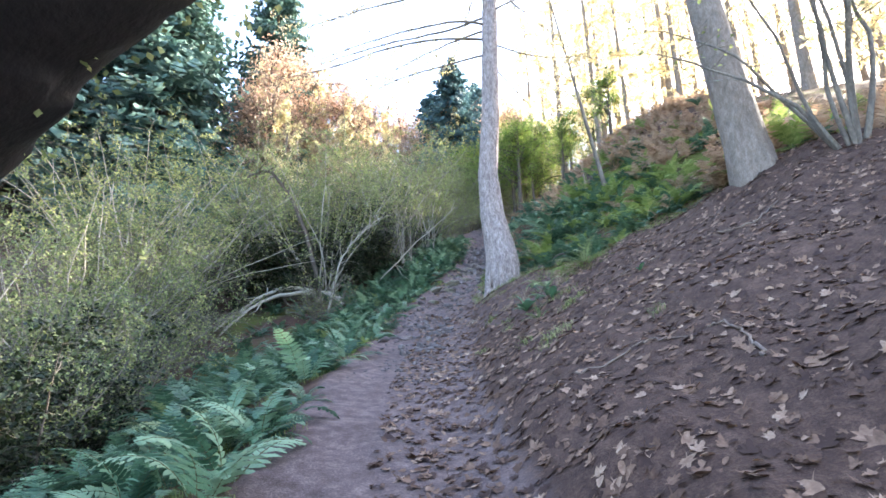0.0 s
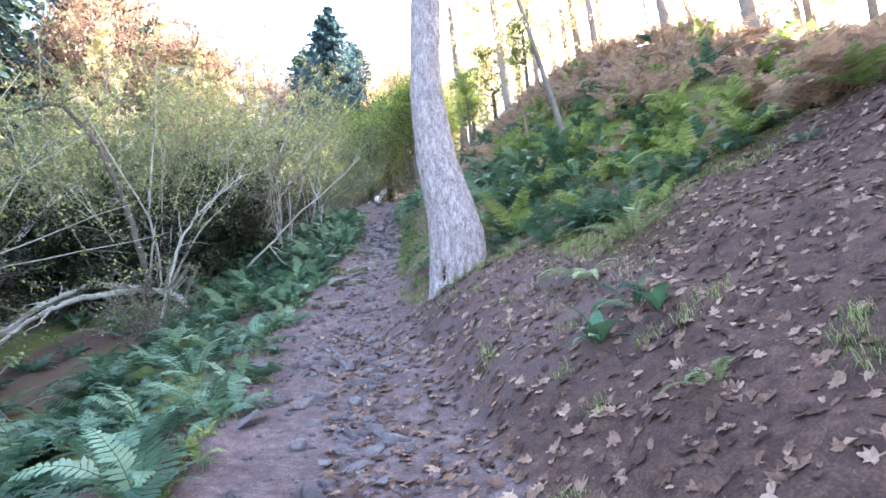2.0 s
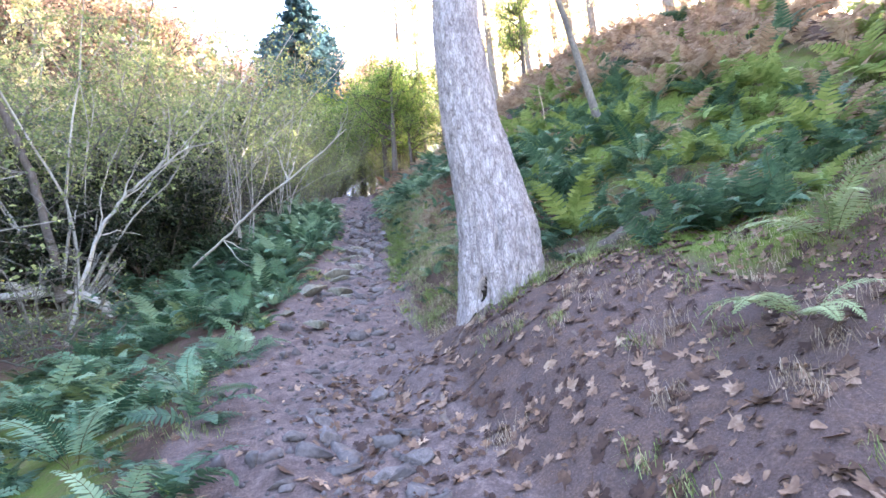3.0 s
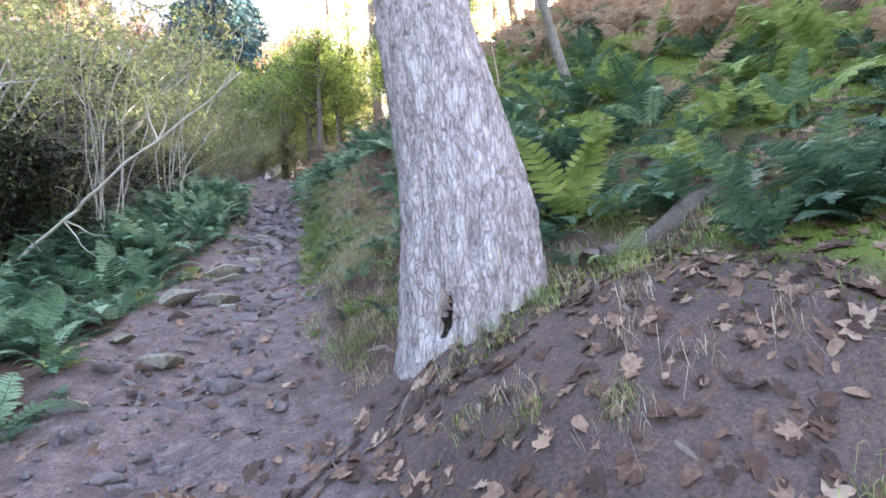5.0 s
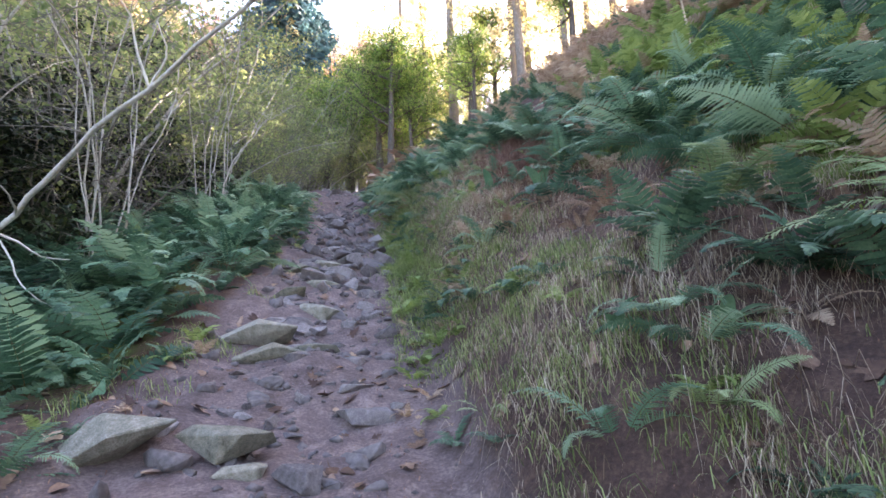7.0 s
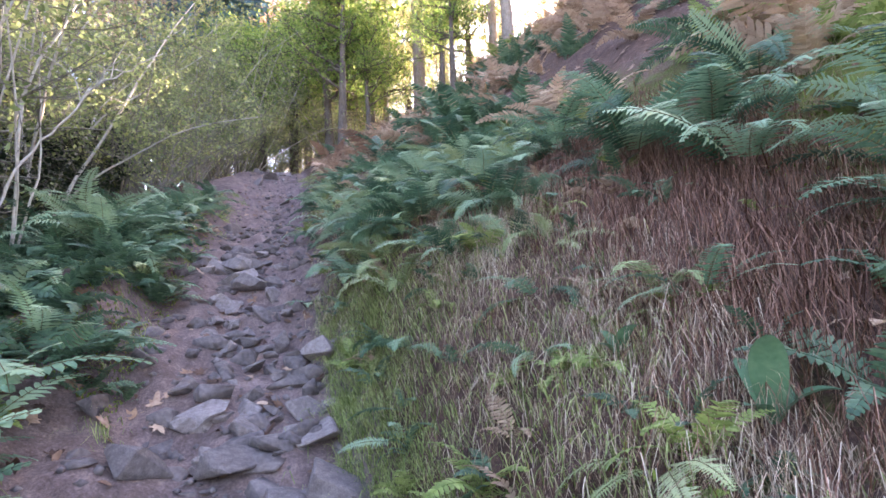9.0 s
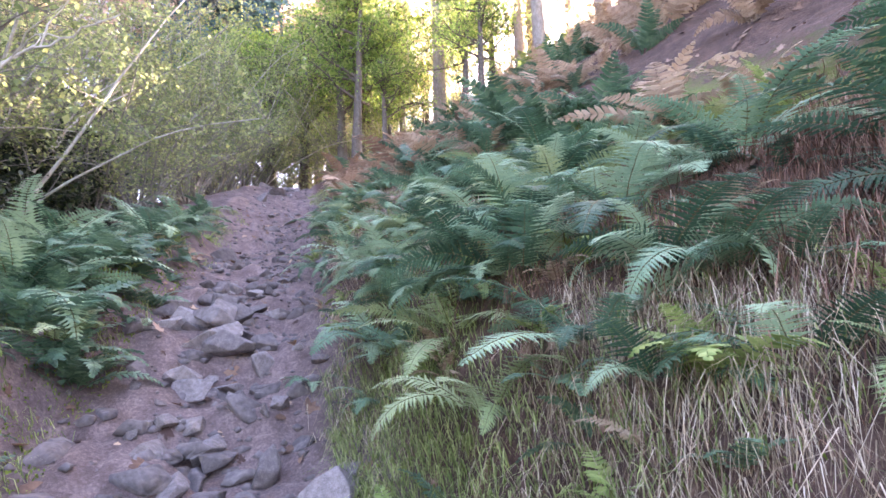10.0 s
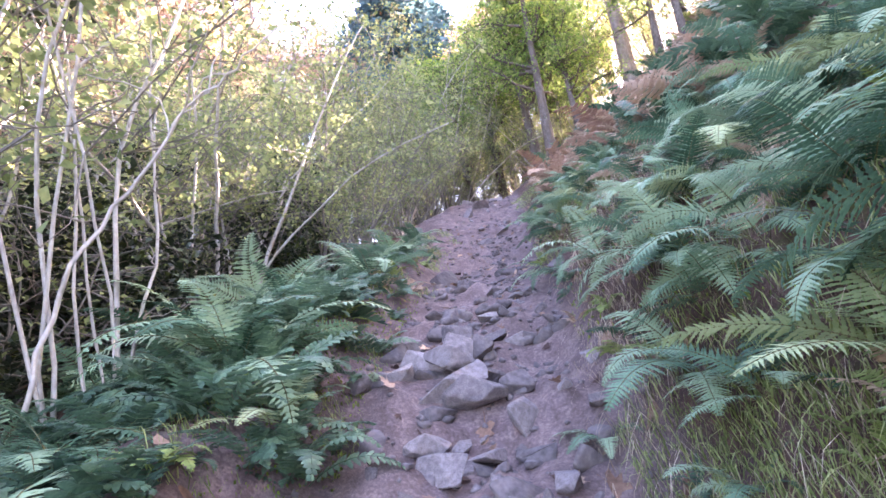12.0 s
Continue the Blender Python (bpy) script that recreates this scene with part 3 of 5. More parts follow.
def great_larch():
    r = np.random.default_rng(3)
    t = thing("larch_tree", "pale plated larch trunk beside the path, hollow at its foot", "tree")
    h = np.r_[np.linspace(-0.4, 3.4, 230), np.linspace(3.5, 14.0, 60)]
    sides = 150
    ang = np.arange(sides) * 2 * np.pi / sides
    zz, aa = np.meshgrid(h, ang, indexing="ij")
    cx = np.interp(zz, SPINE_Z, SPINE_X)
    for k in range(3):
        cx[1:-1] = (cx[:-2] + cx[1:-1] + cx[2:]) / 3
    rad = np.interp(zz, SPINE_Z, GIRTH)
    low = np.exp(-np.maximum(zz, 0) / 0.3)
    # root flares and the furrows that run up from them
    for at, wide, big in ((-2.85, 0.3, 0.16), (-1.8, 0.25, 0.2), (-0.75, 0.35, 0.34), (0.5, 0.45, 0.25), (1.7, 0.4, 0.2), (2.6, 0.35, 0.16)):
        d = np.abs((aa - at + np.pi) % (2 * np.pi) - np.pi)
        rad = rad * (1 + big * low * np.exp(-(d / wide) ** 2))
    for at, wide, deep, top in ((-2.3, 0.09, 0.14, 0.5), (-1.54, 0.09, 0.16, 0.75), (-1.92, 0.06, 0.09, 1.0), (-2.65, 0.06, 0.05, 0.8), (-1.25, 0.07, 0.07, 0.9), (-0.1, 0.12, 0.12, 0.6)):
        d = np.abs((aa - at - 0.08 * np.sin(zz * 4) + np.pi) % (2 * np.pi) - np.pi)
        rad = rad * (1 - deep * np.exp(-(d / wide) ** 2) * np.clip(1.25 - zz / top, 0, 1))
    # the old wound above the furrow
    d = np.abs((aa + 1.97 + np.pi) % (2 * np.pi) - np.pi)
    rad = rad - 0.06 * np.exp(-(d / 0.07) ** 2 - ((zz - 0.74) / 0.12) ** 2) + 0.025 * np.exp(-((d - 0.17) / 0.08) ** 2 - ((zz - 0.7) / 0.2) ** 2)
    # the hollow: a shallow dent, its depth of shade given by a near-black colour
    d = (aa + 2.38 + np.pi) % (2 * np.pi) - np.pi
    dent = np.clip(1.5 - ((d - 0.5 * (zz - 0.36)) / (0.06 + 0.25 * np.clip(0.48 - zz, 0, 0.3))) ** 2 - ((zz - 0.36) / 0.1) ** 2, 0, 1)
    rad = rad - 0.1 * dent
    # bark: upright plates in short broken rows, with cracks between them
    u, w = aa * 9.0, zz * 7.5
    wav = rand_noise(u * 0.6, w * 0.5, 1.0, 61) * 0.9
    row = np.floor(u + wav)
    fu = np.abs((u + wav) - row - 0.5) * 2
    wv = w + 7.3 * np.sin(row * 12.9)
    fv = np.abs(wv - np.floor(wv) - 0.5) * 2
    plate = np.minimum(np.clip((1 - fu) * 3.2, 0, 1), np.clip((1 - fv) * 4.5, 0.35, 1))
    rad = rad + 0.013 * plate * np.clip(1.2 - zz * 0.08, 0.3, 1) + 0.005 * rand_noise(aa * 30, zz * 22, 1.0, 62) + 0.008 * rand_noise(aa * 9, zz * 5, 1.0, 63)
    v = np.stack([cx + rad * np.cos(aa), rad * np.sin(aa), zz], -1)
    s = Soup()
    i, j = np.arange(len(h) - 1)[:, None] * sides, np.arange(sides)[None]
    jn = (j + 1) % sides
    s.add(v, None, np.stack([i + j, i + jn, i + sides + jn, i + sides + j], -1).reshape(-1, 4))
    quads = s.q[0]
    # faces inside the dent take the near-black shade colour
    shade_faces = dent.ravel()[quads].min(axis=1) > 0.25
    part("trunk", make_mesh("trunk", s.v[0], (), quads, True, [M_BARK_L, M_HOLLOW_SHADE], np.zeros(0), shade_faces), t)
    # dead boughs, drooping, some with golden needles left on them
    wood, needles = Soup(), []
    for z, a, L, rise, gold in ((6.6, 178, 5.2, -0.02, 1), (7.0, 200, 4.4, 0.12, 0), (7.3, 165, 4.8, -0.12, 0), (6.2, 190, 3.8, -0.3, 1), (7.9, 172, 5.0, 0.1, 1), (6.9, 150, 3.6, 0.0, 0), (7.7, 215, 3.4, 0.1, 0), (8.4, 185, 4.6, 0.2, 1), (5.2, 160, 0.7, 0.1, 0), (6.0, 60, 2.2, 0.0, 0),
                                (6.5, 20, 2.6, 0.05, 1), (7.4, 330, 2.8, 0.1, 1), (8.2, 40, 3.0, 0.0, 1), (8.9, 100, 3.0, 0.1, 1), (9.4, 250, 2.6, 0.1, 1), (9.8, 160, 3.2, 0.1, 1), (10.4, 300, 2.4, 0.1, 1), (10.8, 190, 2.4, 0.1, 1), (11.5, 80, 2.0, 0.2, 1), (12.2, 220, 1.6, 0.2, 1), (13.0, 130, 1.2, 0.3, 1)):
        x0 = np.interp(z, SPINE_Z, SPINE_X)
        p = bend((x0, 0, z), (math.cos(radians(a)), math.sin(radians(a)), rise), L, 12, 0.07, r, (0, 0, -0.35))
        wood.tube(p, np.linspace(0.032, 0.006, 13) * (L / 4) ** 0.5, 5, 0.05, int(z * 10))
        for q in p[3:]:
            for _ in range(2):
                tw = bend(q, (p[-1] - p[0]) / L * 0.8 + r.normal(0, 0.5, 3), L * r.uniform(0.1, 0.22), 4, 0.18, r, (0, 0, -0.4))
                wood.tube(tw, np.linspace(0.009, 0.003, 5), 3)
                if gold:
                    needles.append(tw[1:].repeat(9, axis=0) + r.normal(0, 0.07, (36, 3)))
    part("branchwork", wood.mesh("branches", [M_STEM_D]), t, kind="stuff")
    c = Soup()
    c.leaves(np.concatenate(needles), 0.085, 0.7, 0.4, seed=3)
    part("crown", c.mesh("crown", [M_LARCH]), t, "sparse golden needles on drooping boughs")
    return t


larch_a = great_larch()
larch_a.location = (1.13, 12.02, 3.0)

# the stout tree up the slope
larch_b = put(larch(15.0, 0.32, (-0.09, 0.03), 11, 5.5, "stout grey-brown tree on the leafy slope", "", trunk_bark=M_BARK_B, tufts=6, reach=3.0, flare=0.14), 4.52, 7.6)
# the thin leaning tree in the bracken
thin_tree = put(larch(9.0, 0.075, (-0.16, 0.05), 21, 3.0, "thin leaning larch with a pale foot in the bracken", "", trunk_bark=M_STEM_D, tufts=8, reach=1.6, flare=0.2), 4.75, 15.45)

# larches along the brow
protos = [larch(17.0, 0.2, (-0.02, 0.0), 31, 3.0, "tall slender larch on the sunlit brow", "larches on the brow", trunk_bark=M_BARK_B, tufts=13, reach=2.6, flare=0.15, step=0.55, tuft=0.21),
          larch(15.0, 0.15, (-0.05, 0.02), 32, 2.0, "tall slender larch on the sunlit brow", "larches on the brow", trunk_bark=M_BARK_B, tufts=13, reach=2.4, flare=0.15, step=0.55, tuft=0.21),
          larch(18.0, 0.24, (0.01, 0.0), 33, 3.5, "tall larch with golden needles on the brow", "larches on the brow", trunk_bark=M_BARK_B, tufts=13, reach=3.0, flare=0.2, step=0.55, tuft=0.21)]
# some of those at y below 20 are added, mostly unseen, to shade the path
spots = [(9.1, 30.0), (10.6, 29.2), (13.6, 30.0), (14.2, 23.6), (15.5, 31), (12.0, 35), (17.5, 27.5), (18.5, 21), (8.0, 35), (20.5, 33), (11.2, 40), (16, 38), (22, 26),
         (15.5, 16.5), (19, 14), (14.5, 11.0), (17.5, 8.5), (23, 18), (13.0, 6.0), (24, 11), (7.0, 41), (19.5, 40), (26, 36), (5.5, 47), (13, 46), (24, 44), (10.5, 33.5), (7.6, 38), (9.0, 44), (15, 34), (21, 30), (27, 28), (18, 46), (30, 34), (29, 20), (12.5, 26.5), (21, 23.5), (32, 27), (28, 14), (22, 6), (12.2, 8.4), (13.4, 13.6), (16.2, 12.4), (15.8, 6.4), (20.5, 10.5), (19.0, 17.2), (11.8, 3.2), (14.2, 19.4), (25, 15)]
for n, (x, y) in enumerate(spots):
    if n < 3:
        put(protos[n], x, y, n * 1.3)
    else:
        again(protos[n % 3], x, y, n * 2.1, 0.8 + 0.35 * rng.random())

for x, y, a, s in ((-6.21, 33.2, 0.7, 0.75), (-4.07, 36.0, 2.0, 0.8), (-8.24, 25.12, 3.1, 0.7), (1.03, 43.7, 1.1, 0.9)):
    again(protos[1], x, y, a, s, "slender orange-needled larch rising out of the thicket")
# green and copper trees round the crest
oak = put(broad_tree(8.5, 0.2, 41, "half-green broadleaf tree above the crest of the path", "trees above the crest", M_OAK, M_BARK_D, 6000, 0.115, 0.25, 0.42), 4.53, 34.88)
for x, y, a, s in ((6.51, 36.48, 1, 0.9), (3.76, 38.89, 2, 1.0), (7.8, 32.4, 3, 0.6), (1.67, 40.81, 4, 1.05), (6.1, 46.59, 5, 1.3), (8.98, 39.37, 2.5, 1.0), (2.31, 36.48, 3.5, 0.75), (5.56, 33.44, 0.4, 0.5), (0.33, 38.41, 1.4, 0.8), (6.74, 40.33, 5.0, 1.1), (4.41, 43.22, 0.2, 1.2), (10.04, 34.8, 4.1, 0.8), (6.51, 28.64, 1.7, 0.45), (8.07, 24.86, 2.7, 0.5), (5.52, 36.19, 5.7, 0.8)):
    again(oak, x, y, a, s * 1.15)
again(oak, 4.65, 33.6, 2.2, 0.95, "half-green broadleaf tree standing in bracken on the crest")
copper = put(broad_tree(13.0, 0.24, 43, "copper-brown broadleaf tree behind the thicket", "copper trees", M_COPPER, M_BARK_D, 10000, 0.13, 0.3, 0.36), 3.2, 46.59)
for x, y, a, s in ((-7.65, 33.6, 1, 0.85), (0.93, 52.37, 3, 1.25), (-11.4, 36.96, 2, 1.1), (6.05, 54.3, 4, 1.2), (5.92, 45.15, 5, 1.3), (-0.25, 45.63, 2, 1.25)):
    again(copper, x, y, a, s)
pine = put(conifer(19.0, 0.3, 45, "blue-green pine standing far up the valley", "pines up the valley", M_PINE, 4.6, 6.0, "pine_tree", 0.42, -0.1, 2.2, 8), 0.65, 45.0)
again(pine, -1.6, 52.0, 1.0, 1.0)
again(pine, 3.6, 58.0, 2.4, 1.15)
spruce = put(conifer(24.0, 0.38, 47, "broad dark blue-green spruce behind the thicket", "spruces in the valley", M_SPRUCE, 6.0, 1.5, step=0.5, fat=2.4, arms=8), -16.8, 29.5)
for x, y, a, s in ((-12.8, 37.0, 1, 1.0), (-22.5, 26.0, 2, 1.05), (-20.5, 36, 3, 1.15), (-27, 22, 5, 1.0), (-21, 16, 2.5, 0.8), (-24, 8, 1.5, 0.85), (-30, 32, 0.5, 1.2), (-22, -2, 2.2, 0.8), (-15, 46, 1.1, 1.0), (-27, 44, 3.1, 1.2), (-34, 14, 0.2, 1.1)):
    again(spruce, x, y, a, s)
for x, y, a, s in ((-9.5, 36.5, 0.4, 1.5), (-11.5, 33.5, 5.5, 1.45), (-7.0, 34.5, 4.1, 1.2), (-6.5, 41, 2.0, 1.35), (-11, 31.5, 3.3, 1.1), (-4.0, 47, 1.4, 1.5), (6.8, 54, 0.7, 1.6), (3.0, 50, 2.9, 1.4), (-8.5, 46, 5.1, 1.5)):
    again(copper, x, y, a, s)
for x, y, a, s in ((-8.0, 34.0, 0.4, 0.95), (-10.0, 39.0, 1.4, 1.0), (-6.0, 38.0, 2.2, 0.9), (-12.5, 33.0, 3.0, 0.9)):
    again(protos[1], x, y, a, s, "slender orange-needled larch rising out of the thicket")


# ---- hazel thicket ----
def hazel(seed, stems, height, spread, leaves_n, label, group="hazel thicket", stem_mat=M_STEM, r0=0.028, leaf=M_HAZEL, lean=(0, 0), leaf_size=0.07, low=0.35):
    r = np.random.default_rng(seed)
    t = thing("hazel_bush", label, "shrub", group)
    twigs, tips = Soup(), []
    for k in range(stems):
        a = r.uniform(0, 6.28)
        sp = spread * r.uniform(0.3, 1.0)
        L = height * r.uniform(0.65, 1.1)
        p = bend((0.14 * math.cos(a), 0.14 * math.sin(a), -0.1), (math.cos(a) * sp + lean[0], math.sin(a) * sp + lean[1], 1), L, 12, 0.1, r, (0, 0, -0.35 * sp))
        s = Soup()
        s.tube(p, np.linspace(r0 * r.uniform(0.6, 1.2), 0.006, 13), 6, 0.06, k)
        part("stem", s.mesh("stem", [stem_mat], True), t)
        for q in p[4::2]:
            for _ in range(3):
                w = bend(q, (r.normal(), r.normal(), r.normal(0.35, 0.5)), L * r.uniform(0.12, 0.3), 4, 0.22, r)
                twigs.tube(w, np.linspace(0.007, 0.0025, 5), 3)
                if q[2] > height * low * 0.7:
                    tips.append(w)
                for _ in range(1):
                    u = bend(w[r.integers(2, 5)], (r.normal(), r.normal(), r.normal(0.2, 0.5)), 0.32, 2, 0.25, r)
                    twigs.tube(u, np.linspace(0.004, 0.002, 3), 3)
                    if u[0][2] > height * low:
                        tips.append(u)
    pts = np.concatenate(tips)
    c = Soup()
    c.leaves(pts[r.integers(0, len(pts), leaves_n)] + r.normal(0, 0.05, (leaves_n, 3)), leaf_size, 0.4, 0.75, 0.1, seed)
    part("twigwork", twigs.mesh("twigs", [M_STEM_D]), t, kind="stuff")
    part("foliage", c.mesh("foliage", [leaf]), t, "yellowing hazel leaves")
    return t


def clearing(x, y):
    """The open ground where the fallen branch lies."""
    return -8 < x < -2.6 and 14.2 < y < 18.0


H1 = put(hazel(51, 20, 5.6, 0.7, 6200, "leafy hazel with many pale stems in the thicket", lean=(0.05, -0.05)), -4.29, 18.14)
H2 = put(hazel(52, 14, 6.4, 0.6, 7200, "tall hazel with yellow-green leaves in the thicket"), -2.61, 21.33)
H3 = put(hazel(53, 17, 4.2, 0.85, 4600, "low grey-stemmed hazel with few leaves", stem_mat=M_STEM_D), -8.09, 14.04)
H4 = put(hazel(54, 9, 4.2, 0.12, 500, "upright pale hazel rods among the ferns", r0=0.014, low=0.7), -1.53, 18.84)
for proto, x, y, a, s in ((H3, -7.03, 16.92, 1, 1.15), (H1, -6.69, 21.04, 2, 1.1), (H2, -4.42, 24.34, 3, 1.1), (H2, -1.75, 25.38, 1, 0.95), (H1, -2.76, 32.8, 4, 1.1), (H3, -0.92, 32.06, 2, 1.1),
                          (H2, -0.1, 34.08, 5, 1.0), (H1, 0.2, 36.96, 1, 1.2), (H3, -8.61, 12.86, 3, 1.05), (H1, -8.81, 14.56, 5, 1.1), (H3, -6.7, 9.6, 0, 0.9), (H1, -8.26, 11.7, 2.6, 0.95),
                          (H2, -8.78, 18.95, 0.4, 1.1), (H1, -7.56, 7.6, 1.7, 0.9), (H2, -6.47, 28.98, 2.2, 1.2), (H3, 0.74, 32.8, 3.6, 0.8), (H3, -3.37, 22.69, 4.4, 0.9), (H3, -10.38, 23.26, 1.2, 1.5), (H3, -5.03, 20.35, 5.2, 1.2),
                          (H1, -11.06, 18.4, 3.2, 1.3), (H2, -9.37, 25.77, 4.6, 1.3), (H3, -9.75, 15.91, 2.0, 1.2), (H3, -3.48, 25.9, 0.7, 1.2), (H3, -5.36, 22.23, 3.0, 1.3), (H2, 1.53, 36.0, 0.9, 1.1), (H1, -1.04, 35.68, 2, 1.2), (H2, -2.34, 34.56, 3, 1.2), (H2, -0.62, 39.37, 1, 1.3), (H1, -4.71, 34.24, 4, 1.3), (H2, -3.98, 30.69, 0.3, 1.2), (H1, 2.11, 39.85, 5.5, 1.2)):
    if proto is not H3 or not clearing(x, y):
        again(proto, x, y, a, s)
for proto, x, y, a, s in ((H3, -5.0, 6.0, 0.5, 0.6), (H3, -5.6, 9.0, 1.9, 0.7), (H2, -8.8, 14.5, 2.2, 0.8), (H3, -0.3, 28.5, 2.2, 0.7), (H3, 0.3, 31.0, 1.0, 0.75), (H3, 0.9, 33.4, 3.0, 0.8), (H3, -0.9, 26.8, 5.0, 0.75), (H1, 0.2, 34.6, 2.0, 0.8), (H3, 1.3, 35.8, 0.3, 0.8), (H3, 3.8, 36.4, 0.9, 0.7), (H3, 5.4, 35.6, 4.4, 0.7), (H3, 2.6, 37.6, 1.9, 0.8), (H3, -1.9, 29.6, 0.1, 0.9)):
    again(proto, x, y, a, s)
r_us = np.random.default_rng(27)
for k in range(16):
    again((H1, H2, H3)[k % 3], r_us.uniform(-4, 11), r_us.uniform(35.5, 46), r_us.uniform(0, 6), r_us.uniform(0.9, 1.35))
# near-black bushes added to fill the gaps between the hazel stems with shade
gloom_bush = put(hazel(60, 10, 2.6, 0.9, 8000, "near-black bush with leaves as dark as the thicket's shade", "dark evergreens in the thicket", stem_mat=M_BARK_D, r0=0.03, leaf=M_GLOOM_LEAF, low=0.05, leaf_size=0.08), -5.65, 20.55)
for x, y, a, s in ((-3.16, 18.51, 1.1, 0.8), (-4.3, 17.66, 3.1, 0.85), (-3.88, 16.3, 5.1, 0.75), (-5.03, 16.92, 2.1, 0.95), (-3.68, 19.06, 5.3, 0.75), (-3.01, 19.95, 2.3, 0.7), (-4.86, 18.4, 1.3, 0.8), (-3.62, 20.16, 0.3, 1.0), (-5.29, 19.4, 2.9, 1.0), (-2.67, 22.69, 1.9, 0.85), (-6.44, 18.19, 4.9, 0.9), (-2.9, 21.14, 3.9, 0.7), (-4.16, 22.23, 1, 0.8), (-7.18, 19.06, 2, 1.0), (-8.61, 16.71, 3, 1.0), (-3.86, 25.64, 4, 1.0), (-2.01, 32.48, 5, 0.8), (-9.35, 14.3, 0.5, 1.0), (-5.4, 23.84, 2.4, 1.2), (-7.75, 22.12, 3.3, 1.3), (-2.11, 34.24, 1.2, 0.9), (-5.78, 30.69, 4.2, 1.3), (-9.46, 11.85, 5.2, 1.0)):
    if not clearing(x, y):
        again(gloom_bush, x, y, a, s)
brush = put(hazel(59, 16, 1.5, 1.1, 900, "tangled grey brushwood with few leaves under the hazels", "brushwood under the hazels", stem_mat=M_STEM_D, r0=0.014, low=0.2, leaf_size=0.055), -3.51, 15.57)
r_br = np.random.default_rng(19)
for k in range(34):
    y = r_br.uniform(6.0, 33)
    x = float(trail(y)) - r_br.uniform(3.4, 4.2 + 3.0 * r_br.random()) - (3.2 if y < 17.4 else 0)
    a, b = r_br.uniform(0, 6), r_br.uniform(0.8, 1.3)
    if not clearing(x, y):
        again(brush, x, y, a, b)
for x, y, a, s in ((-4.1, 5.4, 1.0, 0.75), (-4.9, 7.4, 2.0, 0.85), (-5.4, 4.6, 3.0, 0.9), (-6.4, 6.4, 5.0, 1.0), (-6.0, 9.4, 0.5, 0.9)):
    again(gloom_bush, x, y, a, s)
# more of the near-black bushes, standing in for shade deeper in the thicket
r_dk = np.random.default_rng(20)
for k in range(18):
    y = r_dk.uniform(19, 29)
    again(gloom_bush, float(trail(y)) - r_dk.uniform(3.6, 6.5), y, r_dk.uniform(0, 6), r_dk.uniform(0.8, 1.25))
# pale-barked young tree at the edge of the ferns
put(hazel(57, 8, 4.6, 0.16, 900, "pale slender stems with a few yellow leaves", stem_mat=M_STEM, r0=0.013, low=0.35), -0.8, 21.6)
# shrub up the slope, many grey stems
put(hazel(58, 9, 4.5, 0.42, 350, "bare grey multi-stemmed shrub on the leafy slope", "", stem_mat=M_STEM_D, r0=0.035, lean=(-0.15, 0)), 5.15, 6.5)


# the long bare branch that reaches over to the path
def long_branch(points, r0, r1, label, mat, seed, twigs=7):
    r = np.random.default_rng(seed)
    t = thing("branch", label, "branch", "", points[0])
    p = np.array(points, float) - np.array(points[0])
    u = np.linspace(0, len(p) - 1, 26)
    q = np.stack([np.interp(u, np.arange(len(p)), p[:, k]) for k in range(3)], -1)
    for _ in range(3):
        q[1:-1] = (q[:-2] + q[1:-1] * 2 + q[2:]) / 4
    q[1:-1] += r.normal(0, 0.012, (24, 3))
    s = Soup()
    s.tube(q, np.linspace(r0, r1, 26), 7, 0.05, seed)
    part("limb", s.mesh("limb", [mat], True), t)
    w = Soup()
    for k in range(twigs):
        b = q[r.integers(8, 25)]
        d = q[-1] - q[0]
        d = d / np.linalg.norm(d) + r.normal(0, 0.6, 3)
        w.tube(bend(b, d, r.uniform(0.3, 0.9), 6, 0.2, r), np.linspace(r1 * 1.2, 0.003, 7), 4)
    part("twigwork", w.mesh("twigs", [mat]), t, kind="stuff")
    return t


long_branch([(-2.55, 17.75, 4.1), (-2.36, 17.6, 4.65), (-1.69, 17.1, 5.1), (-1.15, 16.6, 5.54), (-0.32, 15.9, 6.02), (0.24, 15.4, 6.4)], 0.03, 0.009, "long bleached branch slanting over from the thicket", M_DEADWOOD, 61)
long_branch([(-3.4, 17.5, 3.9), (-3.6, 17.6, 4.15), (-4.5, 17.85, 4.46), (-5.65, 17.85, 4.62), (-6.6, 17.5, 3.95), (-7.2, 16.7, 3.1)], 0.11, 0.035, "bleached fallen branch arching out of the hazel", M_DEADWOOD, 62, 5)
long_branch([(-4.5, 17.7, 4.4), (-5.7, 17.5, 4.25), (-6.4, 17.2, 3.8), (-6.95, 16.5, 2.95)], 0.07, 0.03, "thinner bleached fallen branch below the hazel", M_DEADWOOD, 63, 3)
long_branch([(-3.6, 16.0, 3.4), (-3.3, 16.0, 4.9), (-2.9, 16.0, 5.6), (-2.1, 16.0, 6.3)], 0.035, 0.012, "forked hazel branch leaning to the path", M_STEM, 64, 12)
long_branch([(-4.2, 17.5, 4.2), (-4.4, 17.5, 5.2), (-4.82, 17.5, 6.63), (-5.39, 17.5, 7.81), (-6.1, 17.5, 8.7), (-6.8, 17.5, 8.4)], 0.08, 0.035, "dark crooked hazel limb", M_BARK_D, 65, 9)

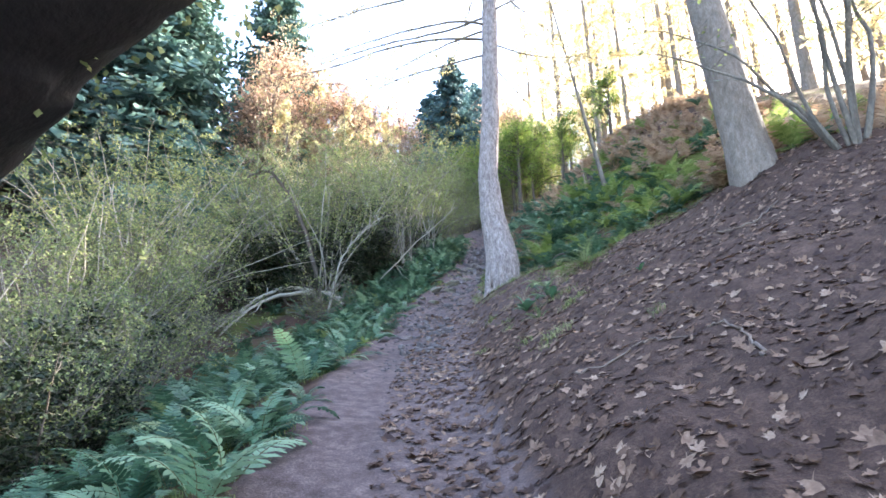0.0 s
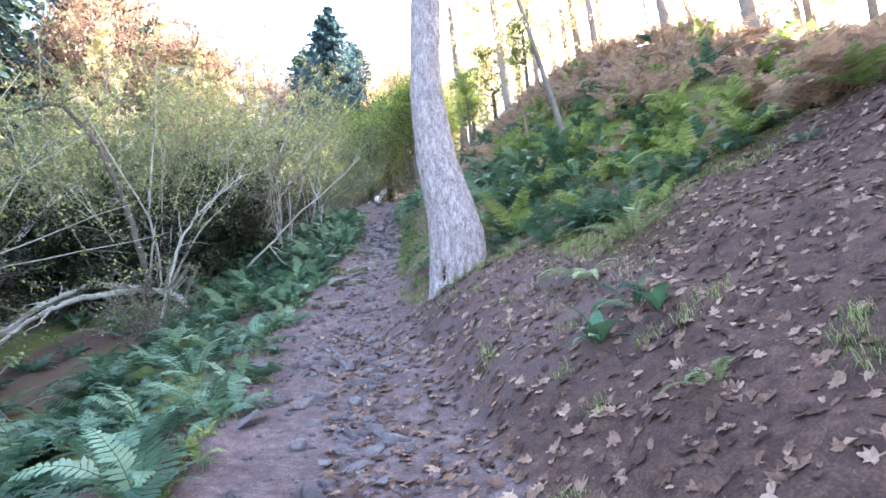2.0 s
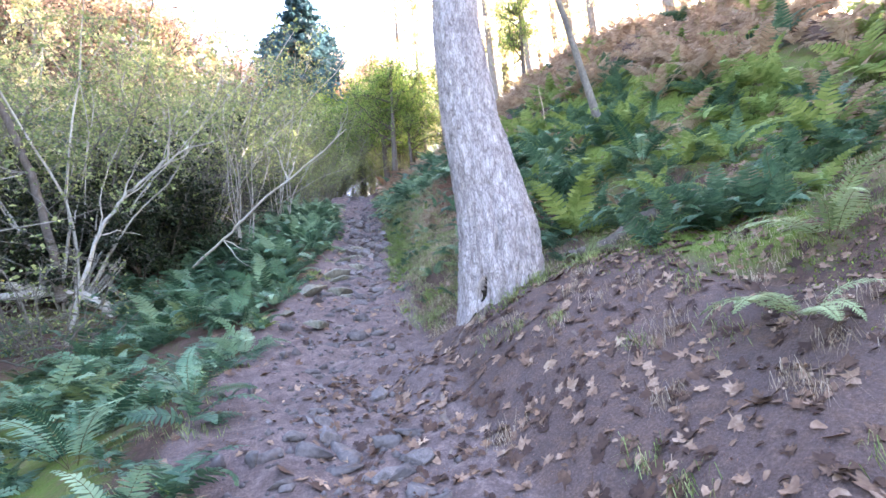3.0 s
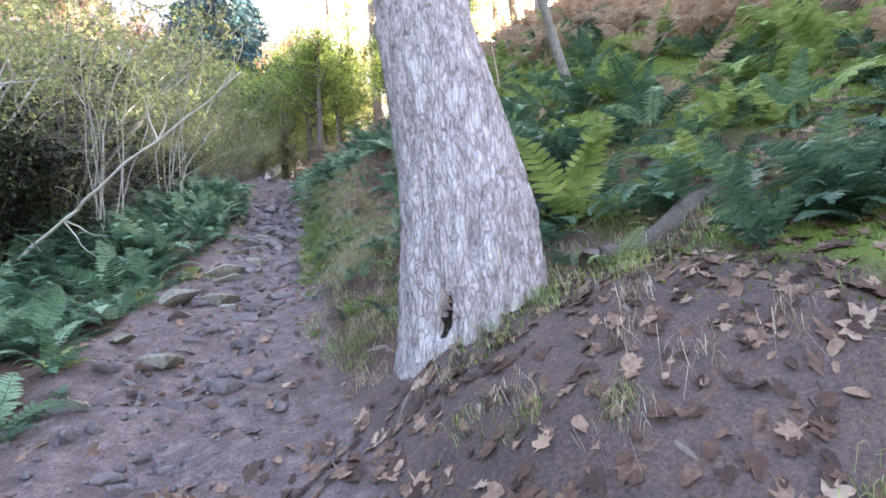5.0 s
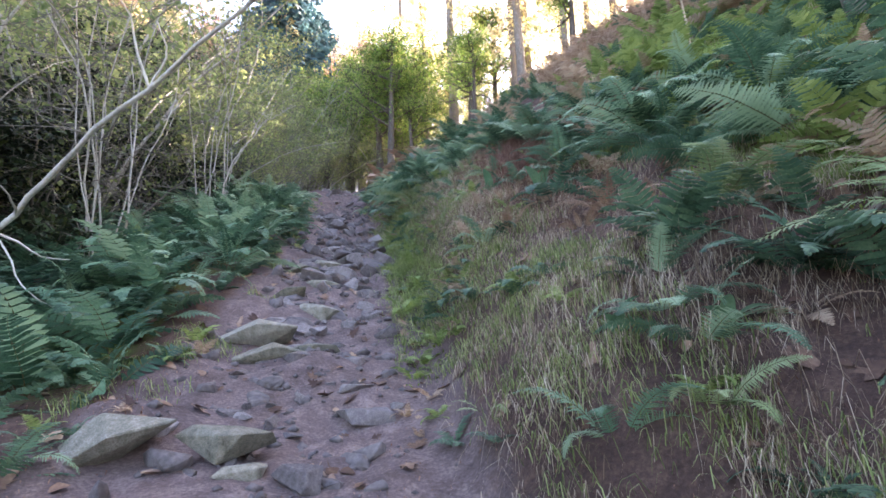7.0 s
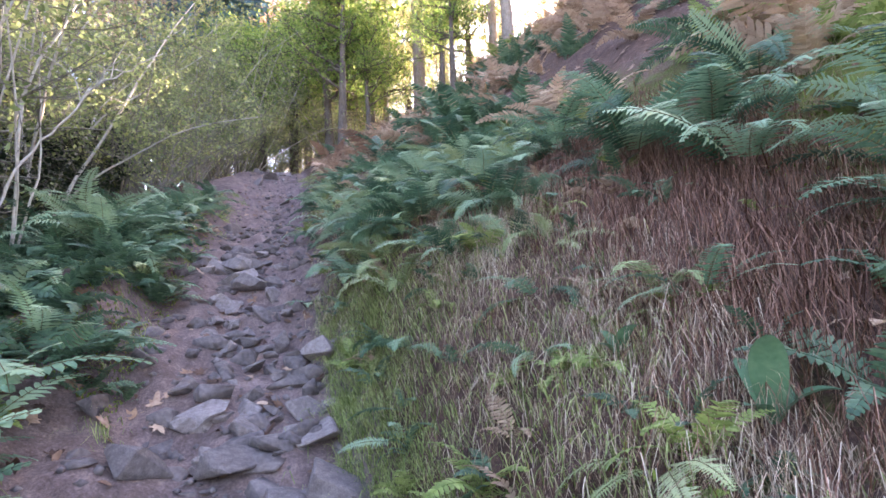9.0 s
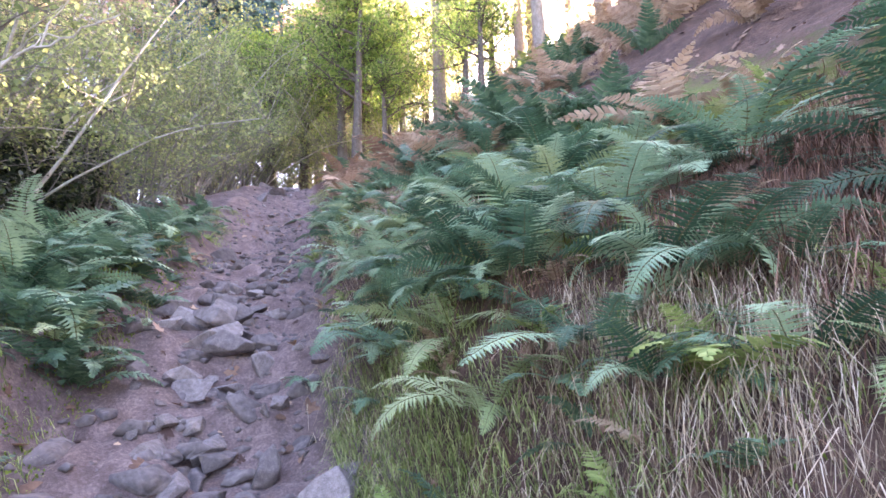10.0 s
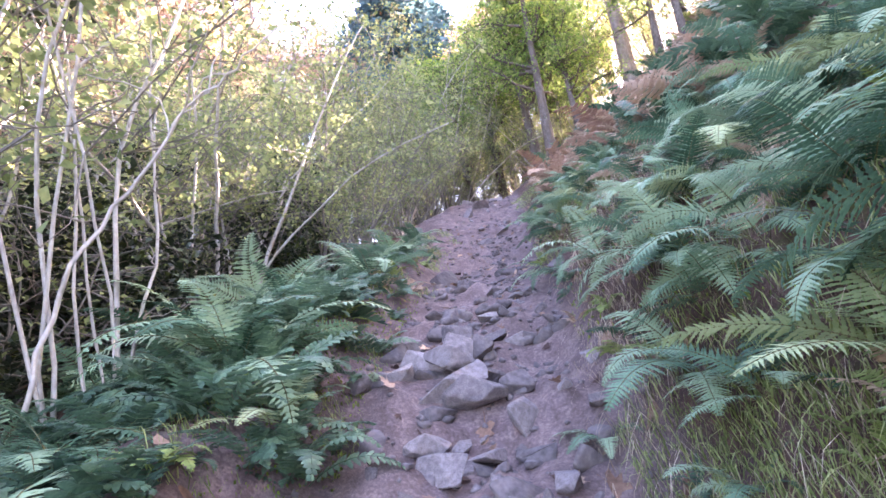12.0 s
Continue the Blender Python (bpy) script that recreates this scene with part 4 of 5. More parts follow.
long_branch([(-0.62, 21.0, 6.6), (-0.52, 21.1, 7.2), (-0.28, 21.3, 7.65), (-0.07, 21.4, 8.03), (0.1, 21.45, 8.2), (0.43, 21.4, 8.4)], 0.012, 0.005, "pale branch forking up from the slender stems", M_STEM, 66, 6)

# the black rock that overhangs the start of the path, with moss and ivy on its lip
r_rk = np.random.default_rng(77)
foot = np.array(lift(-2.1, 1.0))
spine = np.array([(-2.1, 1.0, foot[2] - 0.4), (-2.0, 1.0, 0.7), (-1.75, 1.0, 1.35), (-1.3, 0.94, 1.85), (-0.98, 0.87, 2.08), (-0.72, 0.84, 2.27), (-0.4, 0.82, 2.45)]) - foot
us = np.linspace(0, 6, 120)
line = np.stack([np.interp(us, np.arange(7), spine[:, k]) for k in range(3)], -1)
for k in range(12):
    line[1:-1] = (line[:-2] + line[1:-1] + line[2:]) / 3
rock = Soup()
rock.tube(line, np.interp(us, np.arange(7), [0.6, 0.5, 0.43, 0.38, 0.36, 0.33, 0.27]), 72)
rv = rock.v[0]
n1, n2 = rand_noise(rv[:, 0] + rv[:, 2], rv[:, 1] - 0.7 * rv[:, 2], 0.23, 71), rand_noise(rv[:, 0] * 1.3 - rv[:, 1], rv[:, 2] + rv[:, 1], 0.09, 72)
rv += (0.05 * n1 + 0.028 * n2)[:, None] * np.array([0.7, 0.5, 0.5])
boulder = thing("rock_overhang", "black rock leaning out over the start of the path", "rock", at=tuple(foot))
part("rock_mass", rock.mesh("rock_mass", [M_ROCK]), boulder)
lip = Soup()
lp = line[r_rk.integers(60, 116, 160)] + np.stack([r_rk.normal(0.2, 0.03, 160), r_rk.normal(0.22, 0.08, 160), r_rk.normal(-0.22, 0.04, 160)], -1)
lip.leaves(lp, 0.022, 0.5, 0.8, 0.2, 79)
part("ivy", lip.mesh("ivy", [M_HAZEL]), boulder, "yellow-green ivy leaves along the rock lip")


# ---- ferns ----
def frond_mesh(length, width, start, end, pairs, teeth, seed, mats, n=12):
    """An arching fern frond along +y: stalk, and pinnae with toothed edges that shrink to the tip."""
    r = np.random.default_rng(seed)
    s = np.linspace(0, 1, n + 1)
    th = np.radians(start + (end - start) * s ** 1.3)
    sway = np.cumsum(r.normal(0, 0.035, n + 1))
    st = length / n
    y = np.r_[0, np.cumsum(np.cos(th[:-1]) * st)]
    z = np.r_[0, np.cumsum(np.sin(th[:-1]) * st)]
    x = np.r_[0, np.cumsum(sway[:-1] * st)]
    axis = np.stack([x, y, z], -1)
    stalk = Soup()
    stalk.tube(axis, np.linspace(0.0055, 0.0015, n + 1) * (0.6 + 0.4 * length), 3)
    blade = Soup()
    for k in range(pairs):
        u = 0.14 + 0.85 * (k + 0.5) / pairs
        o = np.array([np.interp(u, s, axis[:, c]) for c in range(3)])
        t = math.radians(start + (end - start) * u ** 1.3)
        fwd, up = np.array([0, math.cos(t), math.sin(t)]), np.array([0, -math.sin(t), math.cos(t)])
        v = (u - 0.14) / 0.86
        l = width * min(1.0, 0.45 + 2.2 * v) * (1 - v ** 1.7) ** 0.8 + 0.006
        hw = 0.58 * 0.86 * length / pairs
        for sg in (-1, 1):
            ll = l * r.uniform(0.88, 1.08)
            d = np.array([sg, 0, 0]) * 0.94 + fwd * (0.22 + 0.25 * v + r.normal(0, 0.05)) + up * r.normal(0.08, 0.09)
            d /= np.linalg.norm(d)
            e = np.cross(d, up) * sg
            e /= np.linalg.norm(e)
            m = teeth * 2
            f = np.linspace(0, 1, m + 1)
            taper = (1 - f ** 1.5) * np.minimum(1, 0.75 + f * 3)
            tooth = np.where(np.arange(m + 1) % 2 == 0, 0.5, 1.0) if teeth > 1 else np.ones(m + 1)
            mid = o + d * ll * f[:, None] - up * (0.16 * ll * f[:, None] ** 2)
            w = (hw * taper * tooth)[:, None] * e
            lead = (np.where(np.arange(m + 1) % 2 == 1, 0.35, 0.0) * ll / m)[:, None] * d
            vv = np.concatenate([mid, mid + w + lead - up * hw * 0.2, mid - w + lead - up * hw * 0.2])
            a = np.arange(m)
            k1 = m + 1
            q = np.concatenate([np.stack([a, a + 1, a + 1 + k1, a + k1], -1), np.stack([a + 1, a, a + 2 * k1, a + 1 + 2 * k1], -1)])
            blade.add(vv, None, q)
    nb = sum(len(q) for q in blade.q)
    ns = sum(len(q) for q in stalk.q)
    v0 = np.concatenate(blade.v)
    v = np.concatenate([v0] + stalk.v)
    quads = np.concatenate(blade.q + [q + len(v0) for q in stalk.q])
    tris = np.concatenate([t + len(v0) for t in stalk.t])
    return make_mesh("frond", v, tris, quads, False, mats, np.ones(len(tris)), np.r_[np.zeros(nb), np.ones(ns)])


SHAPES = [(62, -25), (75, 5), (50, -45), (80, -10), (40, -20), (68, -55)]
NEAR = {k: [frond_mesh(0.8, 0.15, a, b, 27, 2, 100 + n, [m, M_RACHIS]) for n, (a, b) in enumerate(SHAPES)] for k, m in (("green", M_FERN), ("pale", M_FERN_PALE), ("brown", M_BRACKEN))}
HERO = {k: [frond_mesh(0.8, 0.19, a, b, 32, 5, 150 + n, [m, M_RACHIS], 16) for n, (a, b) in enumerate(SHAPES)] for k, m in (("green", M_FERN), ("pale", M_FERN_PALE))}
FAR = {k: [frond_mesh(0.8, 0.16, a, b, 15, 1, 200 + n, [m, M_RACHIS], 8) for n, (a, b) in enumerate(SHAPES)] for k, m in (("green", M_FERN), ("pale", M_FERN_PALE), ("brown", M_BRACKEN))}


def mesh_arrays(me):
    v = np.empty(len(me.vertices) * 3, np.float32)
    me.vertices.foreach_get("co", v)
    q = np.array([tuple(p.vertices) for p in me.polygons if len(p.vertices) == 4])
    return v.reshape(-1, 3), q


RAW = [mesh_arrays(me) for me in FAR["green"]]
UNDER = {"green": Soup(), "brown": Soup(), "pale": Soup()}


def undergrowth(x, y, size, fronds, hue, tip=0.0):
    """One more plant of the uncounted undergrowth."""
    if hue == "brown" and 11.5 < y < 15.8 and x < 4.0:
        size *= 0.42  # only stunted bracken by the earth bank
    o = np.array(lift(x, y, -0.02))
    for k in range(fronds):
        a = (k + rng.uniform(0.1, 0.9)) / fronds * 360
        v, q = RAW[rng.integers(0, len(RAW))]
        m = np.array((pose(0, 0, 0, 0, 0, a - 90) @ pose(0, 0, 0, rng.normal(tip, 9), rng.normal(0, 14), 0) @ Matrix.Scale(size * rng.uniform(0.7, 1.2), 4)).to_3x3())
        UNDER[hue].add(v @ m.T + o, None, q)


FERN_WORDS = {"green": "blue-green shuttlecock fern with arching fronds", "pale": "yellowing fern with pale lacy fronds", "brown": "withered orange-brown bracken fronds on the hillside"}


def fern(x, y, size=1.0, fronds=9, hue="green", near=True, face=None, spread=360, group="ferns along the path", tip=0.0, label="", up=0.0):
    """A fern whose fronds fan out round its crown; face: the compass angle to which it leans, in degrees from +x."""
    t = thing("bracken" if hue == "brown" else "fern", label or FERN_WORDS[hue], "bracken" if hue == "brown" else "fern", group, lift(x, y, up - 0.02))
    close = near
    meshes = (HERO if close and hue != "brown" and (18.2 < y < 21.6 and 1.7 < x < 3.0 or 13.8 < y < 15.2 and 1.0 < x < 3.0) else NEAR if close and 7 < y < 25 else FAR)[hue]
    base = 180 if face is None else face
    for k in range(fronds):
        a = base + (k + rng.uniform(0.1, 0.9)) / fronds * spread - spread / 2
        s = size * rng.uniform(0.7, 1.2)
        m = pose(0.03 * math.cos(radians(a)), 0.03 * math.sin(radians(a)), 0, 0, 0, a - 90) @ pose(0, 0, 0, rng.normal(tip, 9), rng.normal(0, 14), 0) @ Matrix.Scale(s, 4)
        part("frond", meshes[rng.integers(0, len(meshes))], t, "", m)
    return t


# those that stand by themselves
for x, y, s, n, hue, face, spread in (
        # by the leaf-strewn slope and the larch
        (1.52, 8.4, 0.55, 8, "green", 180, 300), (1.17, 8.35, 0.35, 5, "green", 200, 260), (1.72, 9.5, 0.6, 7, "pale", 200, 260), (2.51, 9.9, 0.75, 9, "pale", 180, 300), (3.11, 10.75, 0.75, 9, "green", 200, 320),
        (1.86, 11.66, 0.42, 4, "pale", 270, 200), (3.26, 12.45, 0.6, 7, "green", 200, 300), (3.57, 12.93, 0.95, 12, "green", 190, 360), (3.14, 11.85, 0.45, 5, "green", 200, 300), (4.25, 11.4, 0.6, 7, "green", 190, 300),
        (1.19, 7.3, 0.3, 6, "pale", 180, 360), (2.86, 12.49, 0.45, 8, "brown", 200, 360),
        # along the bank past the larch
        (1.61, 14.46, 0.4, 5, "green", 230, 220), (1.47, 14.27, 0.42, 6, "green", 215, 240), (2.27, 13.71, 0.75, 9, "pale", 195, 240), (2.2, 13.55, 0.6, 6, "pale", 200, 180), (2.72, 13.71, 0.7, 8, "green", 190, 300), (2.99, 16.1, 1.1, 13, "green", 200, 360),
        (3.69, 15.57, 0.95, 11, "green", 200, 360), (2.74, 15.06, 0.8, 10, "green", 200, 320), (3.75, 17.13, 1.1, 12, "green", 190, 360), (3.13, 17.34, 1.0, 11, "green", 190, 360),
        (2.15, 15.49, 0.6, 8, "brown", 200, 300), (2.75, 14.3, 0.55, 8, "brown", 200, 300), (1.58, 16.2, 0.5, 7, "green", 210, 260), 
        (2.75, 14.6, 0.85, 9, "green", 215, 260), (2.95, 14.9, 0.7, 8, "green", 200, 260), (2.1, 14.6, 0.75, 4, "pale", 215, 130), (1.42, 14.05, 0.42, 6, "green", 250, 240), (1.08, 14.05, 0.36, 5, "green", 230, 220), (1.3, 13.9, 0.3, 4, "pale", 250, 160), (0.95, 14.7, 0.16, 5, "pale", 200, 360),
        (3.6, 17.0, 1.0, 13, "green", 205, 340), (3.15, 18.2, 1.05, 13, "green", 205, 340), (2.5, 16.6, 0.8, 12, "green", 210, 320), (3.0, 17.2, 0.95, 12, "green", 205, 340), (3.4, 16.1, 0.9, 12, "green", 205, 340), (2.9, 15.8, 0.75, 11, "green", 205, 320), (3.9, 15.7, 0.8, 11, "green", 200, 340),
        (1.95, 15.5, 0.24, 8, "brown", 210, 300), (2.25, 15.2, 0.22, 8, "brown", 210, 300), (1.75, 16.1, 0.36, 8, "brown", 210, 300), (4.4, 16.4, 0.5, 10, "brown", 205, 340), (4.1, 15.2, 0.45, 10, "brown", 205, 340), (3.2, 15.2, 0.36, 9, "brown", 205, 300), (2.6, 15.4, 0.24, 8, "brown", 205, 300),
        # the high bank
        (2.0, 18.75, 0.34, 5, "green", 215, 200), (2.25, 18.35, 0.36, 5, "pale", 215, 200), (2.6, 18.1, 0.3, 5, "green", 210, 220), (1.75, 19.3, 0.3, 5, "green", 215, 240), (2.3, 17.6, 0.34, 6, "green", 215, 240),
        (2.15, 20.1, 0.55, 9, "green", 215, 300), (2.42, 20.4, 0.6, 9, "green", 215, 300), (2.0, 20.65, 0.45, 8, "green", 215, 280), (2.5, 19.85, 0.5, 8, "green", 205, 280), (2.2, 21.2, 0.5, 9, "green", 215, 300), (2.75, 20.9, 0.6, 10, "green", 210, 300), (2.05, 19.7, 0.34, 6, "pale", 210, 240),
        (2.18, 18.57, 0.45, 7, "green", 205, 260), (2.37, 18.9, 0.5, 8, "green", 205, 280), (2.06, 18.14, 0.34, 6, "green", 205, 240), 
        (1.77, 18.9, 0.4, 6, "green", 210, 260), (2.02, 19.01, 0.5, 8, "green", 205, 280), (1.86, 19.34, 0.45, 7, "pale", 215, 260), (2.24, 17.71, 0.36, 5, "pale", 200, 220), (1.63, 18.62, 0.3, 5, "green", 210, 240),
        (2.07, 19.56, 0.62, 9, "green", 215, 280), (2.94, 18.51, 1.15, 12, "green", 200, 320), (2.85, 17.13, 0.55, 8, "green", 190, 260), (1.9, 17.93, 0.33, 4, "green", 200, 160), (1.85, 17.34, 0.36, 4, "pale", 200, 160), (2.43, 18.73, 0.4, 6, "green", 205, 220),
        (2.09, 19.48, 0.8, 10, "green", 220, 240), (2.32, 19.95, 0.85, 11, "green", 210, 300), (2.67, 21.66, 0.85, 11, "green", 215, 320), (2.01, 21.89, 0.6, 9, "green", 215, 280), (2.51, 19.45, 0.9, 10, "green", 200, 320), (2.32, 19.06, 0.55, 8, "green", 200, 240),
        (2.04, 20.94, 0.75, 10, "green", 215, 280), (1.9, 20.26, 0.4, 6, "green", 215, 220), (2.08, 20.45, 0.7, 9, "green", 215, 280), (1.97, 23.03, 0.5, 8, "green", 215, 280), (2.23, 21.38, 0.75, 10, "green", 215, 300), (2.0, 19.84, 0.5, 6, "green", 220, 220),
        (2.86, 20.45, 0.9, 11, "green", 205, 320), (3.0, 21.14, 0.85, 10, "pale", 205, 320), (3.34, 22.23, 0.9, 10, "green", 205, 320), (3.01, 19.29, 0.95, 10, "green", 200, 320), (2.53, 22.92, 0.7, 9, "green", 215, 300), (2.2, 23.84, 0.6, 9, "green", 215, 300), (2.45, 25.38, 0.5, 8, "green", 215, 300),
        (1.79, 20.3, 0.28, 5, "green", 220, 200), (1.61, 21.04, 0.28, 5, "green", 220, 200), (2.69, 20.11, 0.8, 6, "pale", 205, 200),
        # down the side of the thicket
        (0.02, 21.5, 0.95, 14, "green", 0, 360), (-0.25, 20.7, 0.75, 11, "green", 330, 360), (0.45, 23.6, 0.85, 12, "green", 330, 360), (0.62, 24.3, 0.8, 12, "green", 330, 360), (0.35, 21.0, 0.4, 7, "pale", 330, 300),
        (-0.24, 17.87, 0.75, 12, "green", 0, 360), (-0.48, 17.45, 0.6, 9, "green", 0, 360), (-1.2, 17.13, 0.65, 10, "green", 0, 360), (-1.56, 16.71, 0.7, 10, "green", 0, 360), (-1.09, 14.46, 0.5, 8, "green", 330, 280), (-0.69, 14.8, 0.35, 6, "green", 330, 220), (-1.19, 14.04, 0.5, 8, "green", 330, 300),
        (-0.43, 23.26, 0.95, 13, "green", 330, 360), (-0.01, 22.4, 0.8, 11, "green", 300, 320), (0.49, 25.64, 0.75, 12, "green", 330, 360), (0.79, 26.93, 0.6, 9, "green", 330, 360), (0.02, 19.84, 0.6, 9, "green", 330, 300), (0.16, 24.99, 0.8, 11, "green", 330, 360),
        (0.59, 21.66, 0.3, 4, "green", 330, 160), (-0.28, 21.66, 0.75, 10, "green", 280, 340), (-1.08, 23.03, 0.9, 11, "green", 300, 360), (-0.55, 21.14, 0.6, 8, "green", 290, 320), (0.37, 20.99, 0.26, 4, "green", 290, 180), (0.18, 22.86, 0.6, 8, "pale", 320, 260),
        (-1.23, 21.54, 0.7, 9, "green", 300, 360), (0.64, 24.21, 0.35, 7, "green", 330, 360), (-1.8, 23.84, 0.9, 11, "green", 300, 360)):
    fern(x, y, s * (0.78 if x > 1.6 and 16.2 < y < 25.2 and s > 0.6 else 1), n, hue, True, face, spread, tip=-20 if x > 1.6 and 16.2 < y < 25.2 else -8)

# the hanging fern bank
r_fb = np.random.default_rng(23)
for k in range(86):
    y = r_fb.uniform(19.4, 25.1)
    x = float(trail(y)) + 0.75 + 1.9 * r_fb.random()
    fern(x, y, r_fb.uniform(0.3, 0.62), int(r_fb.integers(6, 10)), "pale" if r_fb.random() < 0.1 else "green", y < 24.5, 205, 300, "ferns on the high bank", -18)
for x, y, s in ((2.93, 17.87, 0.8), (3.42, 17.45, 0.85), (3.65, 18.29, 0.85), (3.13, 18.73, 0.75), (3.08, 16.82, 0.7), (4.0, 16.5, 0.8), (4.22, 19.06, 0.8)):
    fern(x, y, s, 11, "green", True, 195, 320, "ferns on the high bank", -10)
for k in range(10):
    fern(r_fb.uniform(2.7, 4.6), r_fb.uniform(23.5, 30.0), r_fb.uniform(0.8, 1.15), 8, "brown", False, 200, 360, "dead bracken by the crest", 0)
for k in range(34):
    y = r_fb.uniform(19.3, 27.3)
    fern(float(trail(y)) - r_fb.uniform(1.1, 3.4), y, r_fb.uniform(0.65, 1.0), 9, "green", True, 320, 360, "ferns beside the thicket", -12)
# the fern beds down the left of the path
for k in range(130):
    y = rng.uniform(1.8, 20.5)
    d = -0.85 - 2.2 * rng.random() ** 1.2
    x = float(trail(y)) + d
    fern(x, y, rng.uniform(0.5, 0.9), int(rng.integers(6, 9)), "pale" if rng.random() < 0.07 else "green", y > 6 and d > -2.2 and y < 16 and k % 3 == 0, 0, 360, "fern bed below the path")
# ferns and bracken up the slope
for k in range(240):
    y = rng.uniform(10.5, 34.4)
    up = rng.uniform(2.0, 9.5) if k < 180 else rng.uniform(6.5, 9.5)
    x = float(trail(y)) + up
    if (x - 4.75) ** 2 + (y - 15.45) ** 2 < 0.3 or (y < 12 and up < 4):
        continue
    undergrowth(x, y, rng.uniform(0.6, 1.1), int(rng.integers(6, 10)), "brown" if rng.random() < ((0.22 if y > 17 else 0.02) + 0.075 * up) else ("pale" if k % 5 < 2 and y < 20 else "green"))
for k in range(60):
    y = rng.uniform(2.0, 11.8)
    undergrowth(float(trail(y)) + rng.uniform(6.0, 10.5), y, rng.uniform(0.8, 1.2), int(rng.integers(5, 8)), "brown" if k % 4 else "green")
for k in range(46):
    u = rng.random()
    undergrowth(1.75 + 3.2 * u + rng.normal(0, 0.25), 11.7 - 1.3 * u + rng.normal(0, 0.45) + (0.6 if u < 0.25 else 0), rng.uniform(0.3, 0.62), int(rng.integers(5, 8)), "brown" if k % 12 == 0 else "green", -8)
for k in range(60):
    y = rng.uniform(22.1, 33.2)
    undergrowth(float(trail(y)) + rng.uniform(0.9, 3.6), y, rng.uniform(0.5, 0.95), int(rng.integers(6, 9)), "brown" if rng.random() < 0.7 else "green")
for k in range(70):
    y = rng.uniform(12.7, 17.3)
    undergrowth(float(trail(y)) + rng.uniform(1.7, 3.6), y, rng.uniform(0.3, 0.62), int(rng.integers(5, 9)), "brown" if rng.random() < 0.22 else "green", -10)
for k in range(30):
    y = rng.uniform(19.1, 24.5)
    undergrowth(float(trail(y)) - rng.uniform(0.55, 1.0), y, rng.uniform(0.2, 0.38), int(rng.integers(5, 8)), "green", -14)
for k in range(26):
    y = rng.uniform(19.4, 23.1)
    undergrowth(float(trail(y)) - rng.uniform(0.8, 2.0), y, rng.uniform(0.45, 0.7), int(rng.integers(6, 9)), "green", -6)
for k in range(34):
    y = rng.uniform(17.3, 24.5)
    undergrowth(float(trail(y)) - rng.uniform(0.75, 1.7), y, rng.uniform(0.3, 0.55), int(rng.integers(5, 8)), "green", -10)
for k in range(170):
    y = rng.uniform(3.5, 19.0)
    undergrowth(float(trail(y)) - 0.75 - 2.6 * rng.random(), y, rng.uniform(0.3, 0.7), int(rng.integers(6, 9)), "green", -8)
for k in range(90):
    y = rng.uniform(1.5, 11.0)
    undergrowth(float(trail(y)) - rng.uniform(2.2, 7.0), y, rng.uniform(0.75, 1.15), int(rng.integers(7, 10)), "green", -2)
for k in range(60):
    undergrowth(rng.uniform(-3.4, -0.7), rng.uniform(16.0, 19.5), rng.uniform(0.5, 0.85), int(rng.integers(6, 9)), "green", -6)
for k in range(46):
    undergrowth(rng.uniform(-0.4, 0.5), rng.uniform(20.8, 22.8), rng.uniform(0.3, 0.5), int(rng.integers(6, 9)), "green", -8)
for k in range(90):
    y = rng.uniform(2.0, 18.4)
    undergrowth(float(trail(y)) - rng.uniform(2.6, 6.5), y, rng.uniform(0.55, 0.95), int(rng.integers(6, 9)), "green", -5)
for k in range(80):
    y = rng.uniform(16.0, 20.2)
    undergrowth(float(trail(y)) + rng.uniform(0.7, 2.3), y, rng.uniform(0.15, 0.3), int(rng.integers(4, 8)), ("green", "pale", "green", "brown")[k % 4], -12)
for k in range(170):
    y = rng.uniform(13.2, 27)
    undergrowth(float(trail(y)) + rng.uniform(0.55, 1.5), y, rng.uniform(0.13, 0.34), int(rng.integers(5, 9)), ("green", "pale", "green", "brown", "pale")[k % 5], -10)
for k in range(60):
    y = rng.uniform(8, 27)
    undergrowth(float(trail(y)) - rng.uniform(0.6, 1.0), y, rng.uniform(0.12, 0.3), int(rng.integers(5, 9)), ("green", "pale", "brown")[k % 3], -10)
for k in range(130):
    y = rng.uniform(17, 31)
    undergrowth(float(trail(y)) + rng.uniform(2.3, 6.5), y, rng.uniform(0.45, 0.9), int(rng.integers(6, 10)), ("brown", "brown", "green")[k % 3], 4)
for k in range(80):
    y = rng.uniform(6.5, 14)
    undergrowth(float(trail(y)) - rng.uniform(2.2, 5.5), y, rng.uniform(0.5, 0.95), int(rng.integers(7, 10)), "green", -4)
for k in range(240):
    y = rng.uniform(7, 33)
    undergrowth(float(trail(y)) + rng.uniform(5.6, 9.6), y, rng.uniform(0.7, 1.2), int(rng.integers(7, 11)), "brown" if rng.random() < 0.75 else "pale", 6)
for k in range(150):
    y = rng.uniform(10.5, 20)
    undergrowth(float(trail(y)) + rng.uniform(2.6, 5.6), y, rng.uniform(0.4, 0.75), int(rng.integers(6, 10)), ("brown" if y > 17 else "green", "pale", "pale", "green")[k % 4])
tagged(new("fern_undergrowth", UNDER["green"].mesh("fern_undergrowth", [M_FERN_I])), "mass of green ferns over the slopes", "ferns", kind="stuff")
tagged(new("pale_undergrowth", UNDER["pale"].mesh("pale_undergrowth", [M_FERN_PALE_I])), "yellow-green ferns and weeds on the mossy slope", "ferns", kind="stuff")
